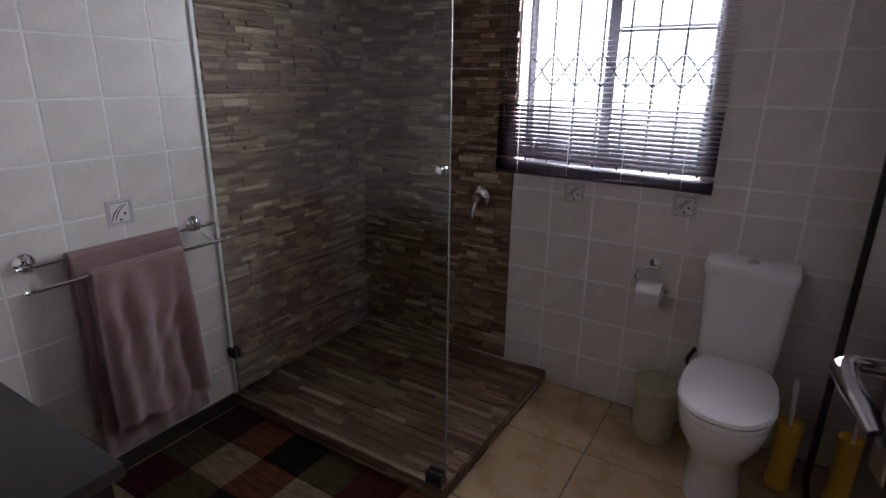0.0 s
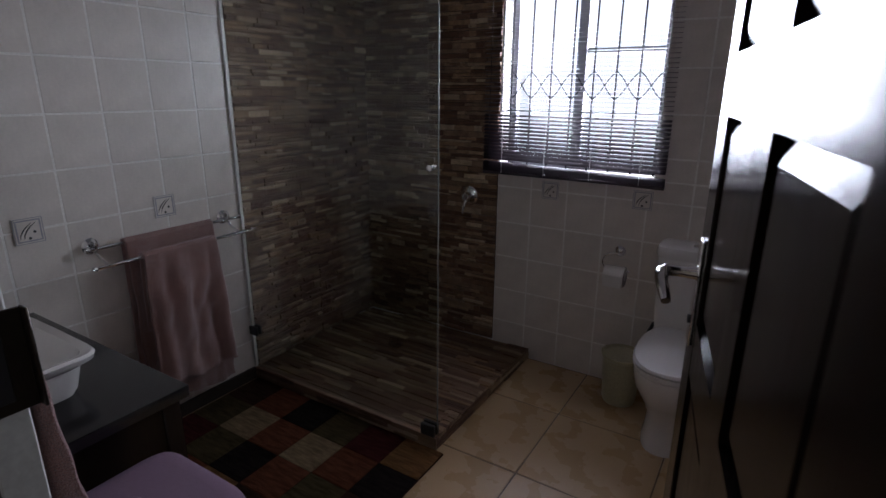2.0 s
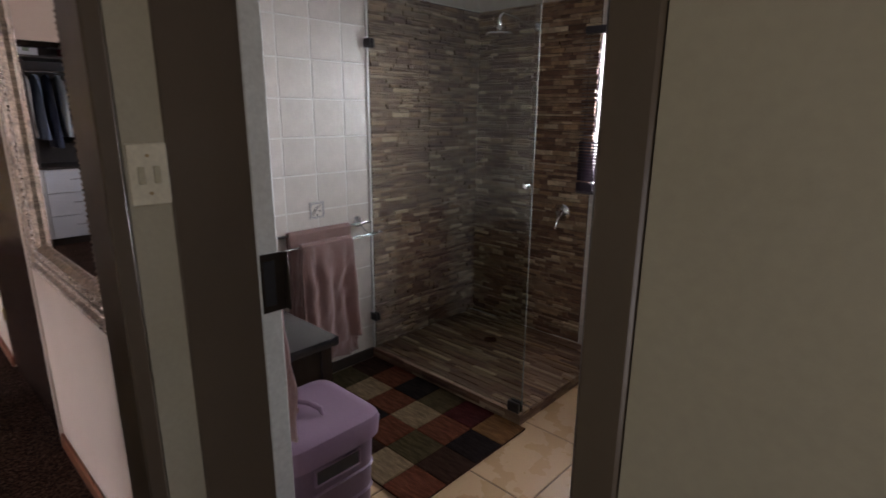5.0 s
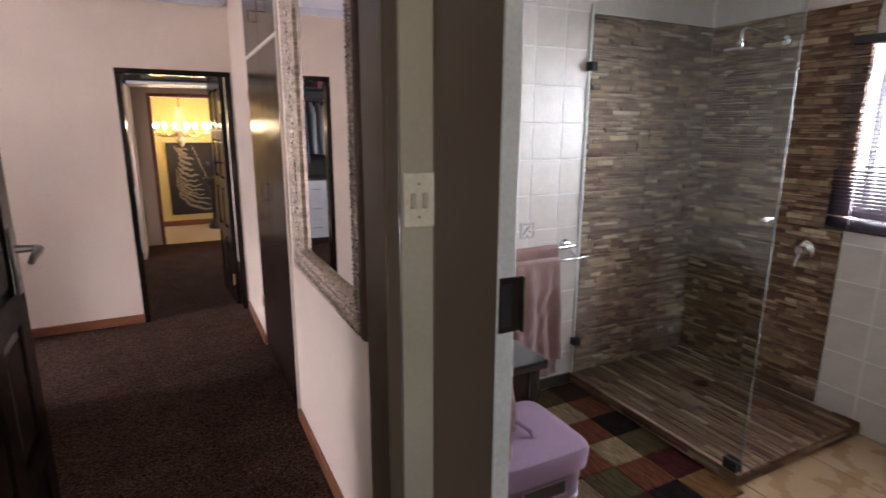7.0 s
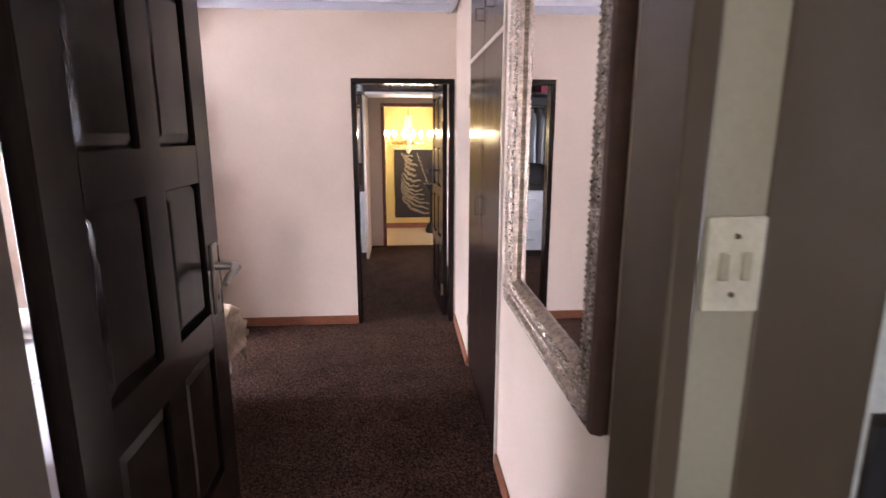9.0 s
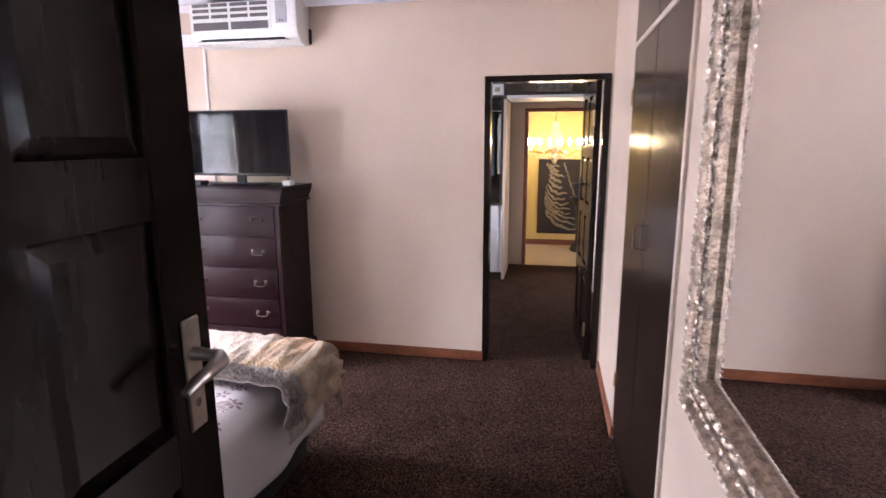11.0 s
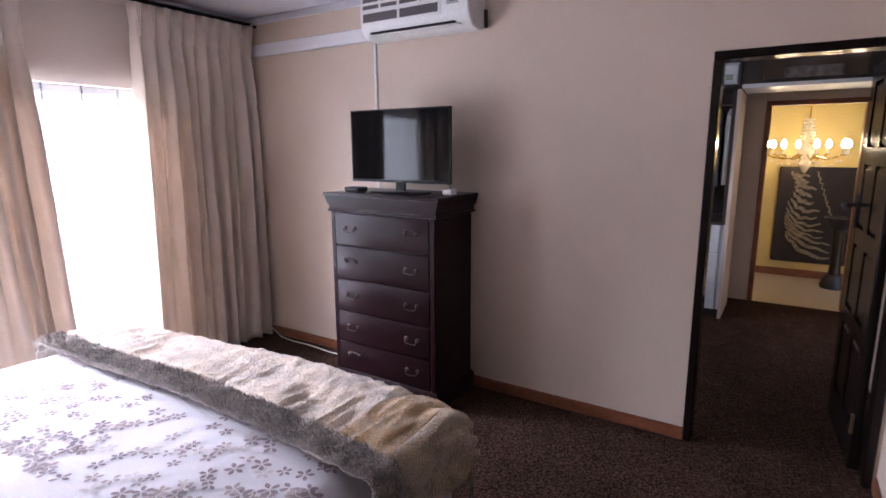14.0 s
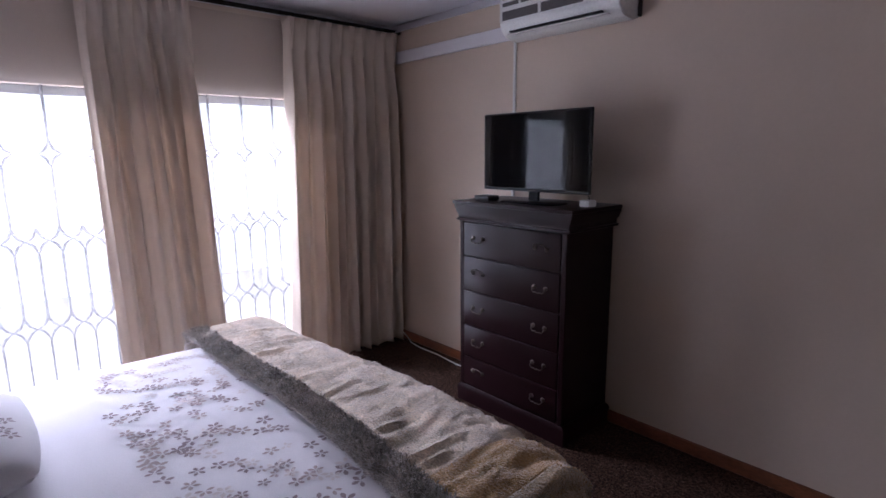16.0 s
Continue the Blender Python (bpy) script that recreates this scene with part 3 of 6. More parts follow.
def floor_strip(way, at, l, h):
    ob = new("ledge_stone", strip_data[("flat", "x", "y").index(way) + 3 * rng.randrange(8)])
    ob.parent = root
    ob.location = at
    ob.scale = (l, h, 1) if way == "flat" else (l, 0.6, h) if way == "x" else (0.6, l, h)


y = 1.378
while y < YN - 0.012:
    h = min(rng.choice((0.020, 0.024, 0.028, 0.032)), YN - y)
    x = XW + 0.002
    while x < -0.842:
        l = min(rng.uniform(0.10, 0.30), -0.832 - x)
        floor_strip("flat", (x + 1.415, y - 1.895, PLAT - 0.013), l, h)
        x += l
    y += h
for z, h in ((0.002, 0.02), (0.022, 0.02), (0.042, 0.021)):
    x = XW + 0.003
    while x < -0.845:
        l = min(rng.uniform(0.08, 0.26), -0.832 - x)
        floor_strip("x", (x + 1.415, 1.380 - 1.895, z), l, h)
        x += l
    y = 1.380
    while y < YN - 0.02:
        l = min(rng.uniform(0.08, 0.26), YN - y)
        floor_strip("y", (-0.838 + 1.415, y - 1.895, z), l, h)
        y += l
part("drain", lathe(bmesh.new(), [(0.045, PLAT + 0.0), (0.045, PLAT + 0.004), (0.036, PLAT + 0.005), (0, PLAT + 0.005)], (-0.1, 0.1, 0), 20), M_CHROME, root)

root = thing("shower_screen", ((XW + GX) / 2, 1.385, PLAT), "frameless clear glass shower screen with dark clamps", "shower screen")
hw = (GX - XW) / 2
pane = part("pane", boxes((-hw + 0.008, hw, -0.004, 0.004, 0.008, 2.20), bevel=0.001), M_GLASS, root, smooth=False)
part("seal_strip", boxes((-hw + 0.002, -hw + 0.012, -0.009, 0.009, 0.006, 2.20), bevel=0.002), M_PLASTIC, root, "pale plastic seal strip")
part("edge_seal", boxes((hw - 0.001, hw + 0.003, -0.0045, 0.0045, 0.05, 2.20), bevel=0.002), mat("seal_plastic", (0.20, 0.23, 0.22), 0.25, var=0.05, bump=0), root)
for z in (0.219, 1.866):
    part("clamp", boxes((-hw - 0.002, -hw + 0.055, -0.02, -0.0045, z - 0.025, z + 0.025), (-hw - 0.002, -hw + 0.055, 0.0045, 0.02, z - 0.025, z + 0.025), bevel=0.004), M_BLACK_MATT, root, "dark bronze hinge clamp")
part("floor_bracket", boxes((hw - 0.075, hw - 0.004, -0.022, -0.0045, 0.004, 0.06), (hw - 0.075, hw - 0.004, 0.0045, 0.022, 0.004, 0.06), bevel=0.004), M_BLACK_MATT, root)
part("knob", lathe(bmesh.new(), [(0, -0.02), (0.012, -0.018), (0.012, -0.008), (0.006, -0.005), (0.006, 0.005), (0.012, 0.008), (0.012, 0.018), (0, 0.02)], (hw - 0.03, 0, 1.165), 14, "y"), M_CHROME, root)

root = thing("shower_mixer", (-1.238, YN - 0.02, 0.93), "round chrome shower mixer on the stone wall", "tap")
part("rosette", lathe(bmesh.new(), [(0, 0), (0.052, 0), (0.056, -0.006), (0.048, -0.014), (0.024, -0.018), (0.024, -0.045), (0.02, -0.052), (0, -0.053)], (0, 0.0, 0), 28, "y"), M_CHROME, root)
bm = sweep(bmesh.new(), [(0, -0.02, 0.0), (-0.004, -0.045, -0.03), (-0.008, -0.06, -0.075), (-0.01, -0.062, -0.10)], [0.012, 0.010, 0.008, 0.007], 10)
part("lever", bm, M_CHROME, root)
root = thing("overhead_shower", (-1.50, YN - 0.02, 2.075), "chrome shower arm with a tilting rose", "shower head")
part("wall_flange", lathe(bmesh.new(), [(0, 0), (0.03, 0), (0.026, -0.012), (0.012, -0.018), (0, -0.018)], (0, 0, 0), 20, "y"), M_CHROME, root)
part("arm", sweep(bmesh.new(), [(0, -0.01, 0), (0, -0.15, 0.012), (0, -0.30, 0.03), (0, -0.36, 0.035), (0, -0.385, 0.02), (0, -0.39, -0.005)], 0.009, 12), M_CHROME, root)
part("neck", lathe(bmesh.new(), [(0, 0.0), (0.014, 0.0), (0.016, -0.02), (0.012, -0.03), (0.02, -0.045), (0.016, -0.06), (0, -0.06)], (0, -0.39, 0.0), 16), M_CHROME, root)
part("rose", lathe(bmesh.new(), [(0, 0.008), (0.022, 0.006), (0.078, -0.004), (0.084, -0.012), (0.078, -0.018), (0, -0.019)], (0, -0.39, -0.068), 28), M_CHROME, root)

root = thing("window_1", ((WX0 + WX1) / 2, YN + 0.12, WZ0), "white metal casement window with burglar bars", "window")
root["kind"] = "structure"
ww, wh = (WX1 - WX0) / 2, WZ1 - WZ0
M_WINFRAME = mat("grey_window_frame", (0.30, 0.30, 0.33), 0.4, var=0.06, bump=0.02)
part("window_frame", boxes((-ww, -ww + 0.035, -0.02, 0.02, 0, wh), (ww - 0.035, ww, -0.02, 0.02, 0, wh), (-ww + 0.035, ww - 0.035, -0.02, 0.02, 0, 0.035), (-ww + 0.035, ww - 0.035, -0.02, 0.02, wh - 0.035, wh), bevel=0.003), M_WINFRAME, root)
part("mullion", boxes((-0.05, 0.0, -0.022, 0.022, 0.035, wh - 0.035), bevel=0.003), M_WINFRAME, root)
part("transom", boxes((0.001, ww - 0.035, -0.018, 0.018, 0.59, 0.615), bevel=0.003), M_WINFRAME, root)
for a, b, c, d in ((-ww + 0.035, -0.05, 0.035, wh - 0.035), (0.0, ww - 0.035, 0.035, 0.59), (0.0, ww - 0.035, 0.615, wh - 0.035)):
    p = part("pane", boxes((a, b, -0.002, 0.002, c, d)), M_PANE, root, smooth=False)
    p.visible_shadow = False
part("window_sill", boxes((-ww, ww, -0.11, -0.022, -0.0, 0.014), bevel=0.003), M_TILE, root)
M_BARS = mat("bar_paint", (0.04, 0.04, 0.05), 0.5, var=0.1, bump=0.02)
for k in range(8):
    part("burglar_bar", sweep(bmesh.new(), [(-ww + 0.02 + k * 0.11, -0.055, 0.0), (-ww + 0.02 + k * 0.11, -0.055, wh)], 0.0055, 6), M_BARS, root)
for k in range(7):
    a = -ww + 0.02 + k * 0.11
    bm = bmesh.new()
    for s in (0, 1):
        sweep(bm, [(a + (0.11 if s else 0.0) + (1 - 2 * s) * 0.11 * q, -0.048, 0.37 + 0.13 * (q - 0.06 * math.sin(q * 2 * math.pi))) for q in (0, 0.15, 0.3, 0.5, 0.7, 0.85, 1.0)], 0.0045, 6)
    part("lattice_cross", bm, M_BARS, root)
part("cross_bar", boxes((-ww, ww, -0.052, -0.044, 0.30, 0.308)), M_BARS, root)

root = thing("venetian_blind", (-0.67, YN - 0.035, 1.06), "dark brown wooden venetian blind, its lower slats closed", "blind")
M_SLAT = mat("blind_slat", (0.030, 0.020, 0.028), 0.35, var=0.15, scale=8, fine=0.1, bump=0.03, stretch=(0.3, 4, 4))
bw = 0.475
def slat(name, z, tilt, sag=0.0):
    c, s, bm = math.cos(radians(tilt)), math.sin(radians(tilt)), bmesh.new()
    sheet(bm, lambda u, v: Vector((-bw + 2 * bw * u, (v - 0.5) * 0.025 * c, z + (v - 0.5) * 0.025 * s + 0.0018 * (1 - (2 * v - 1) ** 2) - sag * u)), 1, 3)
    bmesh.ops.solidify(bm, geom=bm.faces[:], thickness=0.0012)
    return part(name, bm, M_SLAT, root)
part("bottom_rail", boxes((-bw, bw, -0.013, 0.013, 0.012, 0.026), bevel=0.003), M_SLAT, root)
for k in range(7):
    slat("slat", 0.034 + k * 0.0065, 30, 0.02)
for k in range(13):
    slat("slat", 0.100 + k * 0.0185, 42 - k * 1.4, 0.012 * (1 - k / 13))
for k in range(30):
    slat("slat", 0.345 + k * 0.0205, 8)
part("head_rail", boxes((-bw, bw, -0.022, 0.022, 0.945, 0.985), bevel=0.003), M_SLAT, root)
for x in (-0.36, -0.12, 0.12, 0.36):
    part("ladder_cord", sweep(bmesh.new(), [(x, -0.0145, 0.02), (x, -0.0145, 0.95)], 0.0011, 5), M_PLASTIC, root)
part("pull_cord", sweep(bmesh.new(), [(-0.43, -0.026, 0.94), (-0.432, -0.027, 0.30), (-0.43, -0.026, 0.05)], 0.0014, 5), M_SLAT, root)


def motif_tile(name, m):
    """A small square insert with a pencil border, two strokes and two dots; its face looks along -y."""
    root = thing(name, (0, 0, 0), "small square tile insert with black curved strokes", "decorative tile", "tile inserts")
    part("plate", boxes((-0.037, 0.037, -0.004, 0, -0.037, 0.037), bevel=0.0015), M_TILE, root)
    grey = M_WINFRAME
    bm = bmesh.new()
    for a, b, c, d in ((-0.032, 0.032, 0.028, 0.032), (-0.032, 0.032, -0.032, -0.028), (-0.032, -0.028, -0.028, 0.028), (0.028, 0.032, -0.028, 0.028), (-0.037, 0.037, 0.0352, 0.0372), (-0.037, 0.037, -0.0372, -0.0352), (-0.0372, -0.0352, -0.035, 0.035), (0.0352, 0.0372, -0.035, 0.035)):
        box(bm, a, b, -0.0048, -0.0035, c, d)
    part("border", bm, grey, root)
    for off in (0.0, 0.010):
        bm = sweep(bmesh.new(), [(-0.024 + off + 0.034 * q * q, -0.004, -0.023 + 0.046 * q) for q in (0, 0.25, 0.5, 0.75, 1)], [0.0006, 0.0015, 0.0020, 0.0015, 0.0006], 6)
        part("stroke", bm, M_BLACK_MATT, root)
    for x, z in ((0.014, -0.005), (0.0, -0.022)):
        part("dot", lathe(bmesh.new(), [(0, 0), (0.0042, 0), (0.0035, -0.0012), (0, -0.0013)], (x, -0.004, z), 8, "y"), M_BLACK_MATT, root)
    root.matrix_basis = m @ Matrix.Scale(1.25, 4)
    return root

ins = motif_tile("tile_insert", pose(XW, 1.0, 1.02, 0, 0, 90))
copy_thing(ins, pose(XW, 0.49, 1.02, 0, 0, 90))
copy_thing(ins, pose(-0.76, YN, 1.005))
copy_thing(ins, pose(-0.29, YN, 1.005))


def ring(cx, cy, a, b, z, n=28, p=2.4, back=1.0):
    """A rounded outline; back below 1 squares off the far half."""
    out = []
    for k in range(n):
        w = 2 * math.pi * k / n
        c, s = math.cos(w), math.sin(w)
        out.append((cx + a * math.copysign(abs(c) ** (2 / p), c), cy + b * math.copysign(abs(s) ** (2 / p), s) * (back if s > 0 else 1), z))
    return out

root = thing("toilet", (-0.008, 2.1, 0), "white porcelain close-coupled toilet with its lid closed", "toilet")
bm = bmesh.new()
loft(bm, [ring(0, -0.05, 0.115, 0.19, 0.0), ring(0, -0.05, 0.115, 0.19, 0.03), ring(0, -0.05, 0.105, 0.18, 0.07), ring(0, -0.05, 0.105, 0.18, 0.16), ring(0, -0.075, 0.13, 0.22, 0.24), ring(0, -0.10, 0.168, 0.255, 0.32),
          ring(0, -0.105, 0.178, 0.262, 0.375), ring(0, -0.105, 0.178, 0.262, 0.395), ring(0, -0.105, 0.17, 0.255, 0.402)])
box(bm, -0.1, 0.1, 0.09, 0.265, 0.10, 0.40, bevel=0.03, seg=3)
part("bowl", bm, M_PORCELAIN, root)
bm = bmesh.new()
loft(bm, [ring(0, -0.105, 0.182, 0.265, 0.404, back=0.92), ring(0, -0.105, 0.185, 0.268, 0.412, back=0.92), ring(0, -0.105, 0.182, 0.265, 0.421, back=0.92)])
part("seat", bm, M_PORCELAIN, root)
bm = bmesh.new()
loft(bm, [ring(0, -0.105, 0.178, 0.260, 0.4225, back=0.92), ring(0, -0.105, 0.183, 0.266, 0.429, back=0.92), ring(0, -0.105, 0.176, 0.258, 0.440, back=0.92), ring(0, -0.105, 0.13, 0.20, 0.445, back=0.92), ring(0, -0.105, 0.05, 0.08, 0.446, back=0.92)])
part("lid", bm, M_PORCELAIN, root)
bm = bmesh.new()
loft(bm, [ring(0, 0.185, 0.155, 0.085, 0.402, p=7), ring(0, 0.185, 0.165, 0.088, 0.50, p=7), ring(0, 0.182, 0.176, 0.092, 0.74, p=7), ring(0, 0.182, 0.178, 0.093, 0.765, p=7)])
part("cistern", bm, M_PORCELAIN, root)
bm = bmesh.new()
loft(bm, [ring(0, 0.178, 0.180, 0.096, 0.766, p=6), ring(0, 0.178, 0.186, 0.100, 0.775, p=6), ring(0, 0.178, 0.186, 0.100, 0.802, p=6), ring(0, 0.178, 0.180, 0.094, 0.814, p=6), ring(0, 0.178, 0.14, 0.06, 0.818, p=6)])
part("cistern_lid", bm, M_PORCELAIN, root)
part("flush_button", lathe(bmesh.new(), [(0, 0.822), (0.02, 0.822), (0.024, 0.819), (0.024, 0.815), (0, 0.815)], (0, 0.17, 0), 20), M_CHROME, root)
root.scale = (0.88, 1.0, 1.03)
part("inlet_valve", sweep(bmesh.new(), [(-0.16, 0.27, 0.30), (-0.19, 0.25, 0.30), (-0.2, 0.22, 0.34), (-0.17, 0.19, 0.41)], 0.010, 8), M_BLACK_MATT, root)

root = thing("waste_bin", (-0.27, 2.22, 0), "pale cream plastic waste bin beside the toilet", "waste bin")
part("bucket", lathe(bmesh.new(), [(0, 0.004), (0.072, 0.004), (0.075, 0.0), (0.082, 0.02), (0.095, 0.24), (0.1, 0.245), (0.1, 0.258), (0.092, 0.258), (0.088, 0.24), (0.07, 0.012), (0, 0.012)], (0, 0, 0), 28), M_CREAM, root)
part("rim", lathe(bmesh.new(), [(0.0965, 0.252), (0.103, 0.252), (0.103, 0.262), (0.0965, 0.262), (0.0965, 0.252)], (0, 0, 0), 28), M_CREAM, root)
root = thing("toilet_brush", (0.212, 2.16, 0), "yellow toilet brush holder with a white handled brush", "toilet brush")
part("holder", lathe(bmesh.new(), [(0, 0), (0.042, 0), (0.045, 0.01), (0.040, 0.06), (0.042, 0.22), (0.046, 0.28), (0.043, 0.285), (0.03, 0.27), (0, 0.27)], (0, 0, 0), 22), M_YELLOW_PL, root)
part("handle", sweep(bmesh.new(), [(0, 0, 0.27), (-0.004, 0, 0.36), (-0.008, 0.004, 0.43), (-0.010, 0.005, 0.455)], [0.007, 0.007, 0.011, 0.006], 10), M_PLASTIC, root)

root = thing("toilet_roll_holder", (-0.37, YN, 0.735), "chrome toilet roll holder with a white paper roll", "toilet roll holder")
part("rosette", lathe(bmesh.new(), [(0, 0), (0.026, 0), (0.028, -0.006), (0.02, -0.014), (0.012, -0.02), (0, -0.022)], (0, 0, 0), 20, "y"), M_CHROME, root)
part("ring_arm", sweep(bmesh.new(), [(0.0, -0.02, 0), (0.0, -0.055, 0.0), (-0.03, -0.06, -0.002), (-0.062, -0.06, -0.02), (-0.07, -0.06, -0.055), (-0.055, -0.06, -0.082), (0.0, -0.06, -0.088), (0.07, -0.06, -0.082)], 0.0045, 8), M_CHROME, root)
part("roll", lathe(bmesh.new(), [(0.02, -0.05), (0.05, -0.05), (0.052, -0.045), (0.052, 0.045), (0.05, 0.05), (0.02, 0.05), (0.02, -0.05)], (-0.002, -0.06, -0.115), 28, "x"), M_PORCELAIN, root, "white paper roll")
part("sheet_flap", boxes((-0.047, 0.043, -0.113, -0.1115, -0.16, -0.10), bevel=0.0005), M_PORCELAIN, root)


# ---- bathroom: west wall ----
M_TOWEL = mat("dusty_pink_terry", (0.31, 0.175, 0.155), 0.95, var=0.12, scale=10, fine=0.35, fine_scale=320, bump=0.9, bump_scale=330, sheen=0.5, spec=0.1)
root = thing("towel_rail", (XW, 0.98, 0.89), "double chrome towel rail with ringed brackets", "towel rail")
for s in (-1, 1):
    y = s * 0.30
    part("rosette", lathe(bmesh.new(), [(0, 0.0), (0.032, 0.0), (0.034, 0.006), (0.026, 0.016), (0.012, 0.022), (0, 0.024)], (0, y, 0.025), 20, "x"), M_CHROME, root)
    bm = bmesh.new()
    sweep(bm, [(0.015, y, 0.045), (0.03, y, 0.055), (0.045, y, 0.045), (0.045, y, 0.025), (0.035, y, 0.01), (0.05, y, -0.005), (0.08, y, -0.02), (0.105, y, -0.03), (0.118, y, -0.035)], 0.0055, 8)
    part("bracket", bm, M_CHROME, root)
part("bar", sweep(bmesh.new(), [(0.04, -0.31, 0.02), (0.04, 0.34, 0.02)], 0.0075, 12), M_CHROME, root)
part("bar", sweep(bmesh.new(), [(0.118, -0.33, -0.035), (0.118, 0.36, -0.035)], 0.0075, 12), M_CHROME, root)
for y0, x0, z0 in ((-0.325, 0.04, 0.02), (0.355, 0.04, 0.02), (-0.345, 0.118, -0.035), (0.375, 0.118, -0.035)):
    part("finial", lathe(bmesh.new(), [(0, -0.018), (0.008, -0.014), (0.006, -0.008), (0.012, 0.0), (0.006, 0.008), (0.008, 0.014), (0, 0.018)], (x0, y0, z0), 12, "y"), M_CHROME, root)


def towel(name, loc, width, front, back, spread, label, seed=1, axis="y", m=None, fold=0.017):
    """Cloth over a bar along local y: hangs front metres on +x and back metres on -x."""
    r = random.Random(seed)
    ph = [r.uniform(0, 6) for _ in range(4)]
    def f(u, v):
        L = front + back
        s = v * L - back                      # negative: behind the bar
        drop = max(0.0, abs(s) - 0.015)
        w = (u - 0.5) * width * (1 + spread * drop)
        wav = (0.022 * noise.noise(Vector((u * 4, drop * 5, seed))) + 0.012 * noise.noise(Vector((u * 9 + drop * 5, drop * 9, seed + 4)))) * min(1, drop / 0.2) + fold * min(1, drop / 0.25) * (math.sin(u * 11 + ph[0]) + 0.6 * math.sin(u * 23 + ph[1]) + 0.3 * math.sin(u * 5 + drop * 6 + ph[2]))
        x = (0.017 if s > 0 else -0.017) * min(1, abs(s) / 0.02) + wav * (1 if s > 0 else 0.5) + (0.03 * drop if s > 0 else -0.0)
        z = 0.014 - drop if abs(s) > 0.015 else 0.014 + 0.004 * (1 - abs(s) / 0.015)
        if s > 0 and v > 0.98: z += 0.012 * math.sin(u * 9 + ph[3])
        return Vector((x, w, z))
    root = thing(name, loc, label, "towel", rz=0 if axis == "y" else 90)
    ob = part("cloth", sheet(bmesh.new(), f, 46, 64), m or M_TOWEL, root)
    md = ob.modifiers.new("thick", "SOLIDIFY")
    md.thickness, md.offset = 0.008, 0
    for side in (0.006, 0.075):
        bm = bmesh.new()
        sheet(bm, lambda u, v: f(u, 1 - side / (front + back) - v * (0.004 if side < 0.05 else 0.014) / (front + back)) + Vector((0.0062, 0, 0)), 46, 1)
        part("woven_band", bm, m or M_TOWEL, root)
    return root

towel("bath_towel", (XW + 0.04, 0.985, 0.91), 0.40, 0.80, 0.70, 0.06, "dusty pink bath towel over the back bar", 3, fold=0.006)
towel("hand_towel", (XW + 0.118, 0.975, 0.855), 0.33, 0.62, 0.36, 0.10, "dusty pink terry towel folded over the front bar", 5)
root = thing("towel_hook", (-0.76, YB + 0.006, 1.24), "chrome towel ring beside the door", "towel ring")
part("rosette", lathe(bmesh.new(), [(0, 0), (0.024, 0), (0.02, 0.014), (0, 0.03)], (0, 0, 0), 16, "y"), M_CHROME, root)
part("ring", sweep(bmesh.new(), [(0.07 * math.sin(a), 0.03, -0.07 + 0.07 * math.cos(a)) for a in [2 * math.pi * k / 20 for k in range(21)]], 0.004, 8), M_CHROME, root)
towel("guest_towel", (-0.76, YB + 0.04, 1.11), 0.20, 0.46, 0.40, 0.28, "dusty pink guest towel hanging from the ring", 9, axis="x", fold=0.008)

# ---- vanity, hamper, rug ----
VX, VY, VZ = -1.06, 0.45, 0.72
root = thing("vanity", ((XW + VX) / 2, (YB + VY) / 2, 0), "black wooden vanity table with a thick top", "vanity")
vw, vd = (VX - XW) / 2, (VY - YB) / 2
part("top", boxes((-vw + 0.002, vw, -vd + 0.008, vd, VZ - 0.035, VZ), bevel=0.004, seg=2), M_BLACK, root)
part("body", boxes((-vw + 0.03, vw - 0.03, -vd + 0.03, vd - 0.05, 0.08, VZ - 0.036), bevel=0.003), M_DARKWOOD, root)
part("apron", boxes((-vw + 0.07, vw - 0.07, vd - 0.045, vd - 0.022, VZ - 0.12, VZ - 0.036), bevel=0.002), M_DARKWOOD, root)
for x in (-vw + 0.045, vw - 0.045):
    for y in (-vd + 0.045, vd - 0.045):
        part("leg", boxes((x - 0.025, x + 0.025, y - 0.025, y + 0.025, 0, VZ - 0.036), bevel=0.004), M_DARKWOOD, root)
for k in range(2):
    a = -vw + 0.05 + k * (2 * vw - 0.18) / 2
    part("door", boxes((a, a + (2 * vw - 0.18) / 2 - 0.006, vd - 0.0495, vd - 0.046, 0.14, VZ - 0.13), bevel=0.001), M_DARKWOOD, root)
root = thing("basin", (-1.44, 0.15, VZ), "white rectangular porcelain basin standing on the vanity", "basin")
bm = bmesh.new()
loft(bm, [ring(0, 0, 0.175, 0.12, 0.0, p=7), ring(0, 0, 0.185, 0.13, 0.02, p=7), ring(0, 0, 0.20, 0.142, 0.085, p=7), ring(0, 0, 0.228, 0.165, 0.105, p=8), ring(0, 0, 0.232, 0.168, 0.118, p=8), ring(0, 0, 0.226, 0.162, 0.125, p=8),
          ring(0, 0, 0.205, 0.142, 0.118, p=7), ring(0, 0, 0.185, 0.122, 0.07, p=6), ring(0, 0, 0.15, 0.09, 0.03, p=4), ring(0, 0, 0.02, 0.02, 0.024, p=2)])
part("bowl", bm, M_PORCELAIN, root)
part("drain", lathe(bmesh.new(), [(0.022, 0.024), (0.022, 0.027), (0, 0.027)], (0, 0, 0), 16), M_CHROME, root)
root = thing("basin_tap", (-1.44, -0.02, VZ), "tall chrome basin tap", "tap")
part("spout", sweep(bmesh.new(), [(0, 0, 0), (0, 0, 0.20), (0, 0.01, 0.24), (0, 0.04, 0.26), (0, 0.10, 0.245)], [0.02, 0.016, 0.014, 0.012, 0.011], 14), M_CHROME, root)
